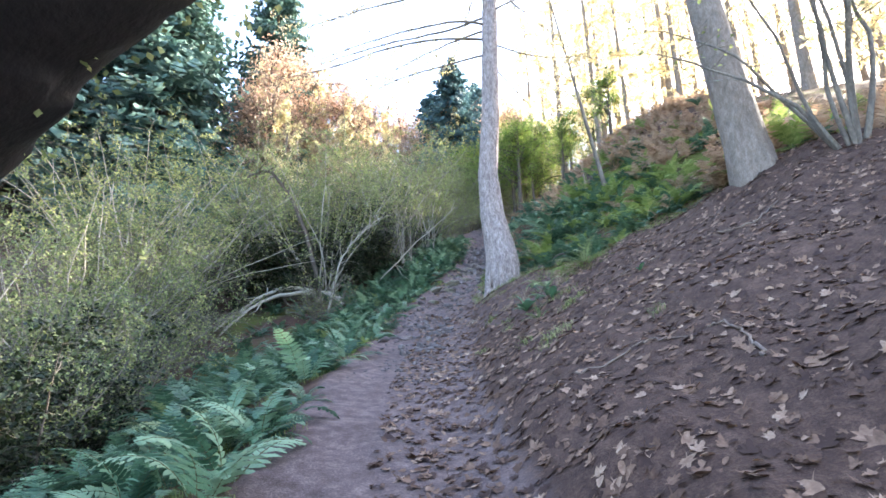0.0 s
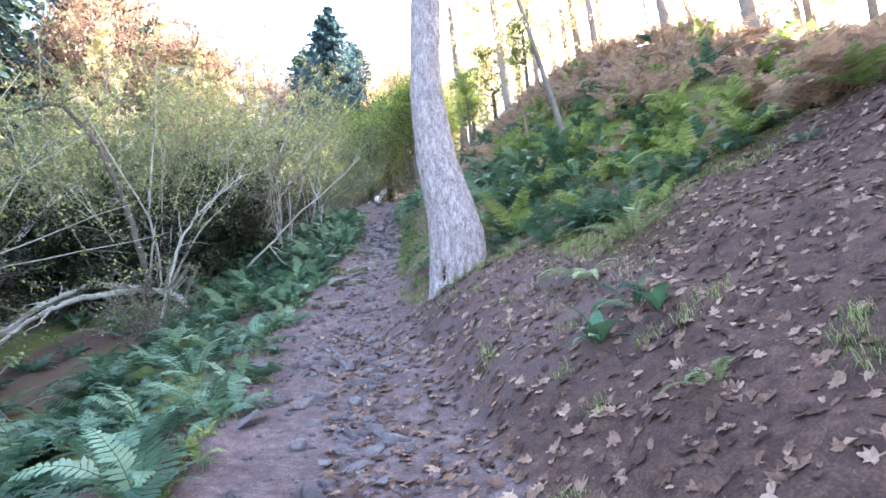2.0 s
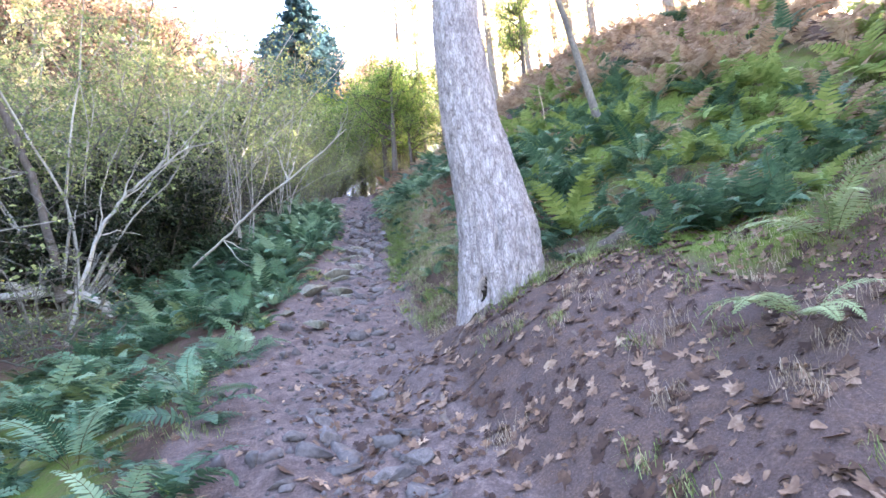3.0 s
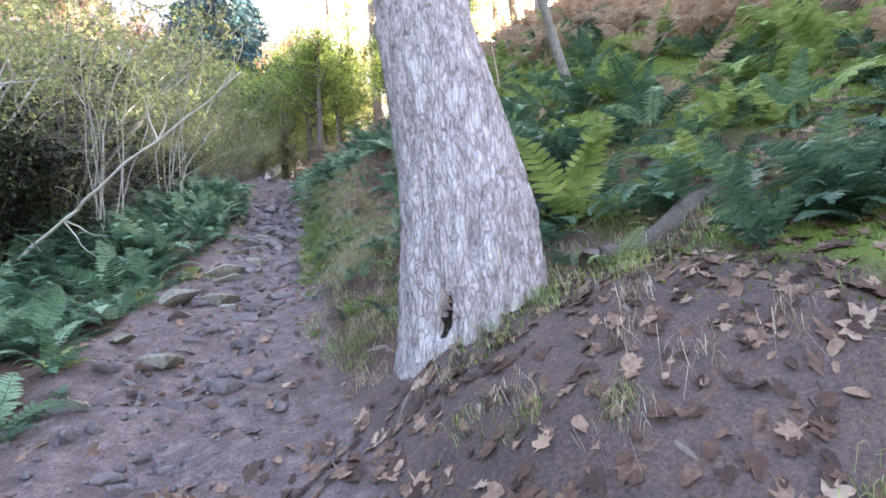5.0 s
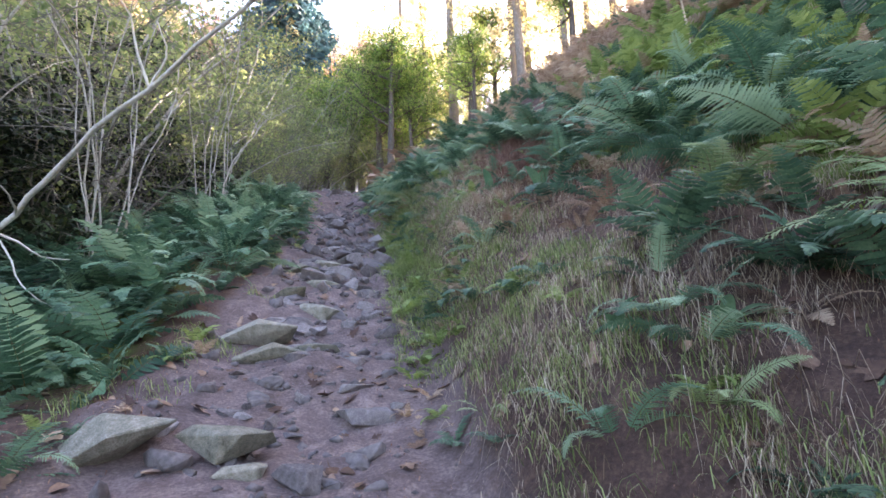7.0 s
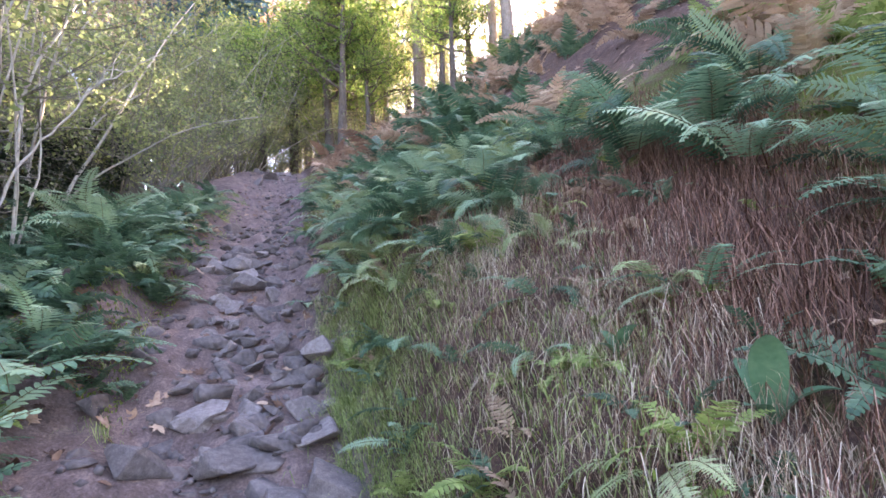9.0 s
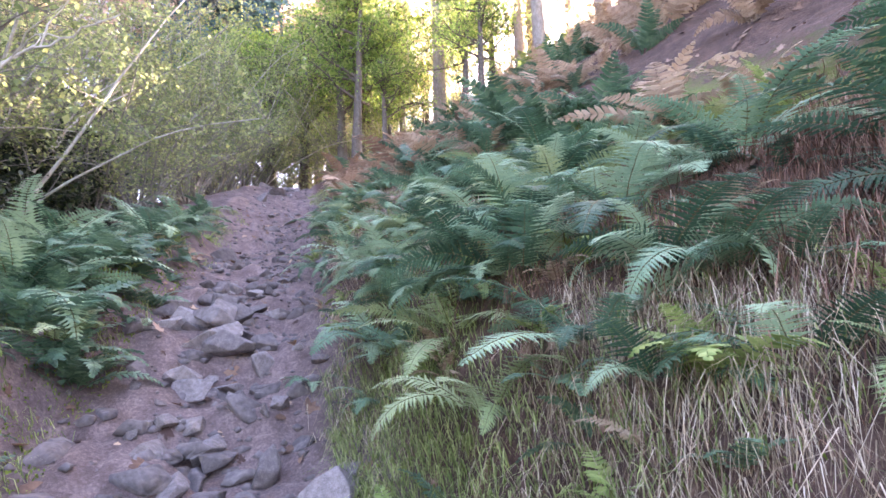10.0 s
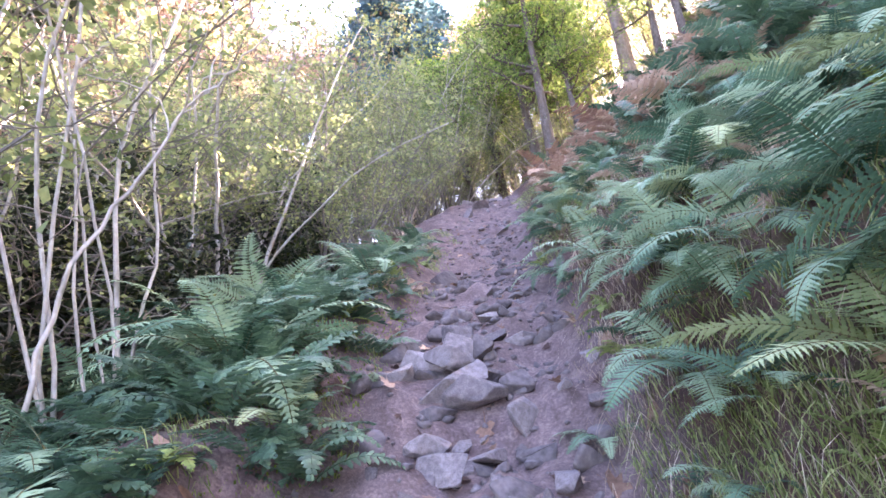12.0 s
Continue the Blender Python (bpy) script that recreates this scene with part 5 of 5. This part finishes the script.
tagged(new("bracken_undergrowth", UNDER["brown"].mesh("bracken_undergrowth", [M_BRACKEN_I])), "mass of dead orange-brown bracken along the brow", "bracken", kind="stuff")


# ---- broad leaves on the bank ----
def broad_leaf_mesh(length, width, seed):
    n = 8
    f = np.linspace(0, 1, n + 1)
    w = width * np.sin(np.pi * np.clip(f * 0.92 + 0.06, 0, 1)) ** 0.8
    mid = np.stack([np.zeros(n + 1), length * f, 0.5 * length * np.sin(f * 2.2) * 0.6], -1)
    left, right = mid + np.stack([-w, 0 * w, w * 0.25], -1), mid + np.stack([w, 0 * w, w * 0.25], -1)
    a = np.arange(n)
    k = n + 1
    return make_mesh("leaf", np.concatenate([mid, left, right]), (), np.concatenate([np.stack([a + 1, a, a + k, a + 1 + k], -1), np.stack([a, a + 1, a + 1 + 2 * k, a + 2 * k], -1)]), True, [M_BROAD])


DOCK = [broad_leaf_mesh(0.2, 0.055, 1), broad_leaf_mesh(0.15, 0.05, 2), broad_leaf_mesh(0.26, 0.045, 3)]
for x, y, n, s in ((1.16, 8.3, 9, 1.1), (1.56, 8.2, 6, 0.9), (1.31, 14.33, 5, 0.7), (1.53, 14.04, 5, 0.6), (2.09, 17.24, 5, 0.8), (2.22, 16.5, 6, 0.9), (2.0, 17.66, 4, 0.6), (0.18, 21.43, 6, 0.5), (0.55, 23.84, 8, 0.9), (-0.36, 15.06, 4, 0.4), (2.21, 6.2, 4, 0.5)):
    dock = thing("dock_plant", "low plant with broad green leaves on the earth bank", "plant", "broad-leaved plants", lift(x, y))
    for k in range(n):
        part("leaf", DOCK[k % 3], dock, "", pose(0, 0, 0, 0, 0, k * 360 / n + rng.uniform(-20, 20)) @ pose(0, 0, 0, rng.uniform(5, 45), 0, 0) @ Matrix.Scale(s * rng.uniform(0.7, 1.2), 4))


# ---- grass, straw and moss: what nobody could count ----
def blades(name, label, spots, length, width, mat, droop, lean, seed):
    """Bent blades: each two quads and a tip. lean: the way to which they hang."""
    r = np.random.default_rng(seed)
    p = np.asarray(spots, float)
    k = len(p)
    a = r.uniform(0, 6.28, k)
    d = np.stack([np.cos(a), np.sin(a)], -1) * r.uniform(0.2, 0.9, k)[:, None] + np.array(lean)
    L = length * r.uniform(0.5, 1.3, k)
    w = np.stack([-np.sin(a), np.cos(a), 0 * a], -1) * (width * r.uniform(0.6, 1.3, k))[:, None]
    pts = []
    sag = droop * r.uniform(0.5, 1.4, k)
    twist = r.normal(0, 0.35, k)
    for f, zf in ((0, 0), (0.4, 0.42), (0.75, 0.6), (1.0, 0.6)):
        h = L * (zf - sag * f * f)
        pts.append(p + np.stack([(d[:, 0] - d[:, 1] * twist * f) * L * f * 0.6, (d[:, 1] + d[:, 0] * twist * f) * L * f * 0.6, h], -1))
    v = np.stack([pts[0] - w, pts[0] + w, pts[1] - w * 0.9, pts[1] + w * 0.9, pts[2] - w * 0.6, pts[2] + w * 0.6, pts[3]], 1)
    b = np.arange(k)[:, None] * 7
    me = make_mesh(name, v, b + [4, 5, 6], np.concatenate([b + [0, 1, 3, 2], b + [2, 3, 5, 4]]), False, [mat])
    return tagged(new(name, me), label, name.replace("_", " "), kind="stuff")


def scatter(n, y0, y1, d0, d1, seed, clump=0.0, patch=None):
    r = np.random.default_rng(seed)
    y = r.uniform(y0, y1, n)
    d = r.uniform(d0, d1, n)
    x = trail(y) + d
    if clump:
        c = max(1, n // 40)
        i = r.integers(0, c, n)
        x, y = x[i] + r.normal(0, clump, n), y[i] + r.normal(0, clump, n)
    if patch:
        keep = rand_noise(x, y, 0.8, patch) > -0.1
        x, y = x[keep], y[keep]
    return np.stack([x, y, rough_land(x, y) - 0.01], -1)


blades("grass", "soft green grass fringing the edge of the path", np.concatenate([scatter(4500, 17.2, 20.5, 0.5, 0.85, 162), scatter(5200, 16.3, 20.2, 0.55, 1.5, 161, 0.1), scatter(9000, 9.6, 19, 2.0, 6.2, 141, 0.1), scatter(2600, 12.8, 17, 0.75, 1.5, 142, 0.06), scatter(7500, 15.8, 30.7, 0.5, 1.15, 1, patch=3), scatter(4200, 16.1, 21.0, 0.5, 0.95, 41), scatter(1500, 11.5, 12.7, 1.3, 2.3, 42, 0.08), scatter(3000, 12.9, 16.3, 0.9, 1.6, 2, 0.06), scatter(3000, 2.0, 12.6, -1.5, -0.75, 3, 0.07), scatter(1200, 4.0, 11.8, 0.9, 2.4, 4, 0.05), scatter(2500, 15.4, 27.3, -1.0, -0.5, 5, 0.06)]), 0.17, 0.0018, M_GRASS, 0.5, (-0.35, -0.15), 11)
blades("dead_grass", "straw-coloured dead grass hanging down the bank", np.concatenate([scatter(5000, 13.0, 17, 0.85, 2.4, 143, 0.08), scatter(4500, 10, 19, 2.2, 6.5, 144, 0.1), scatter(6000, 16.6, 19.1, 0.95, 1.6, 6, 0.1), scatter(1600, 12.6, 16.3, 0.9, 2.2, 7, 0.05), scatter(3000, 19.5, 23.8, 0.55, 1.4, 8, 0.07), scatter(1500, 9.0, 12.6, 0.9, 3, 9, 0.05)]), 0.26, 0.001, M_STRAW, 0.95, (-0.3, -0.2), 12)
blades("dead_frond_stalks", "red-brown skirt of dead fern stalks on the bank", np.concatenate([scatter(5000, 16.9, 19.4, 1.5, 2.8, 152, 0.12), scatter(4500, 17.3, 19.0, 1.4, 2.4, 51, 0.14), scatter(2200, 15.9, 17.6, 1.3, 2.3, 13, 0.12), scatter(500, 19.2, 19.8, 1.0, 1.5, 14), scatter(500, 13.4, 13.9, 2.0, 2.6, 15)]), 0.3, 0.0013, M_SKIRT, 1.1, (-0.3, -0.2), 14)
blades("moss", "bright moss cushions on the slope", np.concatenate([scatter(34000, 9.5, 19, 2.0, 6.0, 116, patch=6), scatter(26000, 9.0, 18.4, 2.2, 5.5, 16, patch=7), scatter(2500, 11.5, 12.9, 1.2, 2.2, 43, patch=5), scatter(9000, 19.0, 23.3, -1.3, -0.55, 17, patch=8), scatter(9000, 15.4, 27.3, 0.55, 1.3, 18, patch=9)]), 0.045, 0.004, M_MOSSBIT, 0.3, (0, 0), 15)


blades("needle_litter", "fallen orange-brown needles and bits of fern on the earth", np.concatenate([scatter(16000, 3.0, 15.8, 0.3, 3.2, 31), scatter(9000, 15.8, 19.5, 0.9, 2.2, 32), scatter(5000, 8.0, 16.3, -1.3, -0.5, 33)]), 0.05, 0.0016, M_SKIRT, 0.85, (0, 0), 34)


# ---- roots, sticks and a fallen log ----
def crawling(name, label, category, pts, r0, r1, mat, seed, up=0.0, group=""):
    """A root or stick that follows the ground."""
    r = np.random.default_rng(seed)
    p = np.array(pts, float)
    u = np.linspace(0, len(p) - 1, 22)
    x, y = np.interp(u, np.arange(len(p)), p[:, 0]) + r.normal(0, 0.012, 22), np.interp(u, np.arange(len(p)), p[:, 1]) + r.normal(0, 0.012, 22)
    z = rough_land(x, y) + up + r.normal(0, 0.006, 22)
    s = Soup()
    o = np.array([x[0], y[0], z[0]])
    s.tube(np.stack([x, y, z], -1) - o, np.linspace(r0, r1, 22), 8, 0.08, seed)
    ob = new(name, s.mesh(name, [mat], True))
    ob.location = o
    return tagged(ob, label, category, group)


for k, (pts, a, b) in enumerate((([(0.85, 12.0), (0.55, 11.5), (0.25, 11.0), (0.1, 10.6)], 0.04, 0.01), ([(1.0, 11.95), (0.9, 11.5), (0.72, 11.0), (0.7, 10.5)], 0.04, 0.012), ([(1.1, 12.55), (0.9, 13.1), (0.62, 13.6), (0.4, 13.9)], 0.05, 0.02),
                                 ([(0.8, 12.2), (0.5, 12.35), (0.2, 12.3)], 0.026, 0.008), ([(1.35, 11.9), (1.5, 11.3), (1.3, 10.6), (1.25, 10.0)], 0.03, 0.008), ([(1.1, 10.9), (1.05, 10.2), (1.08, 9.6)], 0.025, 0.008), ([(0.3, 11.0), (0.1, 10.2), (0.2, 9.6)], 0.03, 0.01))):
    crawling("root", "knobbly grey-brown root lying bare across the path edge", "root", pts, a, b, M_ROOT, 300 + k, -0.012 - 0.6 * a, "roots of the larch")
crawling("log", "dark rotting log half sunk in the leaf litter", "log", [(1.75, 11.75), (2.1, 11.6), (2.6, 11.55)], 0.075, 0.06, M_BARK_D, 320, 0.03)
for k, (pts, a, m) in enumerate((([(1.55, 15.3), (1.85, 15.45), (2.1, 15.6)], 0.008, M_ROOT), ([(1.9, 14.1), (2.2, 14.0), (2.5, 14.05)], 0.022, M_ROOT), ([(3.2, 6.3), (3.5, 6.0), (3.9, 6.2)], 0.014, M_ROOT), ([(2.0, 7.0), (2.3, 6.7), (2.5, 6.3)], 0.012, M_ROOT),
                                 ([(0.9, 4.0), (1.3, 3.9), (1.6, 3.7)], 0.01, M_ROOT), ([(2.6, 18.6), (2.75, 18.5), (3.05, 18.45)], 0.007, M_STRAW), ([(1.7, 3.0), (1.8, 3.4), (1.75, 3.7)], 0.012, M_ROOT))):
    crawling("stick", "bare broken stick on the ground", "stick", pts, a, a * 0.5, m, 330 + k, 0.012, "fallen sticks")
stick = thing("dead_stalk", "pale dead stalk standing in the bracken", "stick", "", lift(4.56, 17.1))
ss = Soup()
ss.tube(np.array([(0, 0, -0.1), (-0.01, 0, 0.4), (-0.06, 0, 0.9)]), np.array([0.016, 0.014, 0.008]), 6)
part("stalk", ss.mesh("stalk", [M_STRAW], True), stick)


# ---- stones: angular blocks sunk in the path ----
def stone_mesh(seed, size, mat):
    r = np.random.default_rng(seed)
    bm = bmesh.new()
    pts = r.normal(0, 1, (14, 3))
    pts = pts / np.abs(pts).max(axis=1)[:, None] * np.array(size) * r.uniform(0.72, 1.0, (14, 1))
    for p in pts:
        bm.verts.new(p)
    out = bmesh.ops.convex_hull(bm, input=bm.verts)
    bmesh.ops.delete(bm, geom=[g for g in out["geom_interior"] if isinstance(g, bmesh.types.BMVert)], context="VERTS")
    bmesh.ops.bevel(bm, geom=list(bm.edges), offset=0.06 * min(size), segments=1, affect="EDGES")
    me = bpy.data.meshes.new("stone")
    bm.to_mesh(me)
    bm.free()
    me.materials.append(mat)
    return me


STONES = [stone_mesh(400 + k, s, M_STONE) for k, s in enumerate(((1, 0.8, 0.5), (1, 0.6, 0.35), (0.9, 0.9, 0.45), (1, 0.5, 0.5), (0.8, 0.7, 0.7), (1, 0.75, 0.3), (1, 0.9, 0.6), (0.9, 0.6, 0.4)))]
SLABS = [stone_mesh(420 + k, s, M_STONE_M) for k, s in enumerate(((1, 0.6, 0.32), (1, 0.8, 0.4)))]


def stone(x, y, size, seed, pool=STONES, up=0.2, turn=None, tilt=14):
    r = np.random.default_rng(seed)
    ob = new("stone", pool[seed % len(pool)])
    ob.parent = ground
    ob.matrix_basis = pose(*lift(x, y, size * up), r.normal(0, tilt) + 10, r.normal(0, tilt), r.uniform(0, 360) if turn is None else turn) @ Matrix.Scale(size, 4)
    return ob


placed = ((1.0, 18.95, 0.2, 6, 0.35), (0.95, 18.6, 0.19, 2, 0.3), (0.82, 18.2, 0.22, 6, 0.2), (0.55, 17.95, 0.22, 0, 0.15), (1.35, 19.3, 0.14, 4, 0.3), (0.8, 19.4, 0.16, 5, 0.2), (0.6, 19.0, 0.14, 2, 0.25), (1.15, 21.42, 0.17, 3, 0.55), (1.1, 21.8, 0.16, 6, 0.55), (0.92, 21.75, 0.15, 2, 0.4), (0.95, 20.95, 0.13, 6, 0.3), (-0.11, 11.4, 0.13, 4, 0.3), (0.59, 15.19, 0.17, 5, 0.1), (1.54, 20.06, 0.16, 2, 0.25), (1.07, 21.66, 0.2, 6, 0.5), (1.06, 21.49, 0.2, 0, 0.2), (0.92, 21.14, 0.12, 3, 0.3), (1.13, 24.34, 0.22, 6, 0.3), (0.79, 22.23, 0.16, 2, 0.3),
          (1.1, 22.06, 0.18, 4, 0.2), (1.32, 19.06, 0.2, 6, 0.1), (1.18, 18.62, 0.26, 2, 0.05), (1.38, 18.68, 0.2, 0, 0.1), (1.06, 18.19, 0.2, 1, 0.1), (1.32, 17.98, 0.16, 6, 0.1), (1.01, 19.4, 0.14, 4, 0.2), (1.39, 20.74, 0.1, 3, 0.2), (0.86, 20.45, 0.15, 5, 0.2),
          (1.11, 20.5, 0.13, 1, 0.2), (1.7, 29.32, 0.3, 1, 0.1), (2.1, 30.35, 0.3, 5, 0.1), (2.5, 32.4, 0.4, 5, 0.0), (1.98, 32.06, 0.35, 1, 0.0), (-0.46, 10.9, 0.16, 5, 0.05), (-0.8, 9.6, 0.18, 1, 0.05), (-1.16, 9.3, 0.22, 5, 0.0), (-0.29, 10.0, 0.12, 2, 0.2), (-0.77, 8.8, 0.1, 4, 0.3))
for n, (x, y, s, k, up) in enumerate(placed):
    stone(x, y, s, 800 + 8 * n + k, up=up - 0.12)
for n, (x, y, s, turn, up) in enumerate(((0.0, 14.89, 0.2, 10, 0.35), (-0.4, 14.89, 0.26, 20, 0.2), (0.07, 14.76, 0.13, 60, 0.1), (0.04, 16.35, 0.3, 5, 0.15), (0.38, 16.25, 0.22, 350, 0.1), (0.14, 16.0, 0.22, 15, 0.05), (0.52, 16.92, 0.24, 20, 0.05), (0.24, 17.24, 0.2, 0, 0.1), (-0.38, 13.45, 0.16, 30, 0.3), (-0.68, 13.97, 0.13, 80, 0.2),
                                         (0.64, 17.77, 0.25, 10, 0.05), (0.41, 18.19, 0.2, 40, 0.1), (0.73, 18.62, 0.22, 0, 0.05))):
    stone(x, y, s, 2 * n + (n % 2), SLABS, up, turn, 6)
r_st = np.random.default_rng(77)
for n in range(262):
    y = r_st.uniform(7.0, 32.8) if n < 170 else r_st.uniform(15.8, 23.3)
    x = float(trail(y)) + r_st.normal(0, 0.3)
    stone(x, y, 0.035 + (0.09 if n < 170 else 0.12) * r_st.random() ** 2, 1000 + n, up=r_st.uniform(-0.2, 0.22), tilt=18)


# small rubble between them
rubble = Soup()
r_rb = np.random.default_rng(81)
for k in range(3000):
    y = r_rb.uniform(6.0, 32.8)
    x = float(trail(y)) + r_rb.normal(0, 0.33)
    pts = np.array([(1, 0, 0), (-1, 0.1, 0), (0.1, 1, 0), (0, -1, 0.1), (0.1, 0, 0.7), (0, 0, -1)]) * r_rb.uniform(0.5, 1.1, (6, 3)) * (0.012 + 0.035 * r_rb.random() ** 2)
    a = r_rb.uniform(0, 6.28)
    pts[:, :2] = pts[:, :2] @ np.array([[math.cos(a), math.sin(a)], [-math.sin(a), math.cos(a)]])
    rubble.add(pts + lift(x, y), [(0, 2, 4), (2, 1, 4), (1, 3, 4), (3, 0, 4), (2, 0, 5), (1, 2, 5), (3, 1, 5), (0, 3, 5)])
stone_raw = []
for me in STONES:
    v = np.array([tuple(q.co) for q in me.vertices])
    stone_raw.append((v, np.array([(f.vertices[0], f.vertices[k], f.vertices[k + 1]) for f in me.polygons for k in range(1, len(f.vertices) - 1)])))
for k in range(420):
    y = r_rb.uniform(15.9, 24.5) if k < 300 else r_rb.uniform(8, 15.9)
    x = float(trail(y)) + r_rb.uniform(-0.62, 0.5)
    v, t = stone_raw[k % 8]
    m = np.array((pose(0, 0, 0, r_rb.normal(8, 16), r_rb.normal(0, 16), r_rb.uniform(0, 360)) @ Matrix.Scale(0.04 + 0.1 * r_rb.random() ** 1.6, 4)).to_3x3())
    rubble.add(v @ m.T + np.array(lift(x, y, -0.006)), t)
tagged(new("rubble", rubble.mesh("rubble", [M_STONE])), "small broken stones trodden into the path", "rubble", kind="stuff")


# ---- fallen leaves ----
def lobed_leaf(seed):
    """A five-lobed leaf, dried and curled."""
    r = np.random.default_rng(seed)
    ring = [(0.06, -0.45), (0.42, -0.42), (0.8, -0.12), (0.4, 0.12), (0.72, 0.55), (0.3, 0.45), (0.2, 0.8), (0.0, 1.0), (-0.2, 0.8), (-0.3, 0.45), (-0.72, 0.55), (-0.4, 0.12), (-0.8, -0.12), (-0.42, -0.42), (-0.06, -0.45)]
    v = np.array([(0, 0, 0)] + [(a * r.uniform(0.85, 1.1), b * r.uniform(0.85, 1.1), 0) for a, b in ring] + [(0.02, -0.95, 0.1), (-0.02, -0.95, 0.1)])
    q = v[:, :2]
    v[:, 2] += r.uniform(-0.1, 0.35) * q[:, 0] ** 2 + r.uniform(-0.1, 0.4) * q[:, 1] ** 2 + r.normal(0, 0.05, len(v))
    v[0, 2] -= 0.05
    t = [(0, k, k + 1) for k in range(1, 15)] + [(0, 15, 1), (1, 15, 16), (15, 17, 16)]
    return v, np.array(t)


def oval_leaf(seed):
    r = np.random.default_rng(seed)
    a = np.linspace(0, 2 * np.pi, 9)[:-1]
    v = np.r_[[(0, 0, -0.05)], np.stack([0.45 * np.cos(a), 0.8 * np.sin(a), 0.25 * np.cos(a) ** 2 + r.normal(0, 0.06, 8)], -1)]
    return v, np.array([(0, k, k % 8 + 1) for k in range(1, 9)])


KINDS = [lobed_leaf(k) for k in range(5)] + [oval_leaf(k) for k in range(3)]
LEAVES = [make_mesh("leaf", v, t, (), False, [M_LEAF]) for v, t in KINDS]
r_lf = np.random.default_rng(91)


def slope_turn(x, y):
    e = 0.1
    z0, zx, zy = lift(x, y)[2], lift(x + e, y)[2], lift(x, y + e)[2]
    nrm = Vector((-(zx - z0) / e, -(zy - z0) / e, 1)).normalized()
    return nrm.to_track_quat("Z", "Y").to_matrix().to_4x4()


for n in range(300):
    if n < 200:
        y = r_lf.uniform(3.5, 11.5)
        x = float(trail(y)) + r_lf.uniform(0.2, 3.2)
    else:
        y = r_lf.uniform(9.0, 27.3)
        x = float(trail(y)) + r_lf.uniform(-0.9, 1.1)
    k = r_lf.integers(0, 8)
    s = (0.05 if k < 5 else 0.034) * r_lf.uniform(0.5, 1.3)
    ob = new("leaf", LEAVES[k])
    ob.parent = ground
    ob.matrix_basis = Matrix.Translation(lift(x, y, 0.008)) @ slope_turn(x, y) @ pose(0, 0, 0, r_lf.normal(0, 14), r_lf.normal(0, 14), r_lf.uniform(0, 360)) @ Matrix.Scale(s, 4)

litter = Soup()
n_l = 19000
ly = np.concatenate([r_lf.uniform(-1, 12, 15500), r_lf.uniform(10, 28, n_l - 15500)])
ld = np.concatenate([-0.1 + 6.8 * r_lf.random(15500), r_lf.uniform(-1.6, 6, n_l - 15500)])
lx = trail(ly) + ld
lz = rough_land(lx, ly) + 0.008
ex, ey = rough_land(lx + 0.06, ly) - lz + 0.008, rough_land(lx, ly + 0.06) - lz + 0.008
for k in range(n_l):
    v, t = KINDS[k % 8]
    a = r_lf.uniform(0, 6.28)
    s = (0.046 if k % 8 < 5 else 0.03) * r_lf.uniform(0.5, 1.35)
    c, q = math.cos(a) * s, math.sin(a) * s
    px, py = v[:, 0] * c - v[:, 1] * q, v[:, 0] * q + v[:, 1] * c
    tl = r_lf.normal(0, 0.2, 2)
    litter.add(np.stack([lx[k] + px, ly[k] + py, lz[k] + px * (ex[k] / 0.06 + tl[0]) + py * (ey[k] / 0.06 + tl[1]) + v[:, 2] * s], -1), t)
tagged(new("leaf_litter", litter.mesh("leaf_litter", [M_LEAF_I])), "dry brown and tan leaves strewn over the slope", "leaf litter", kind="stuff")
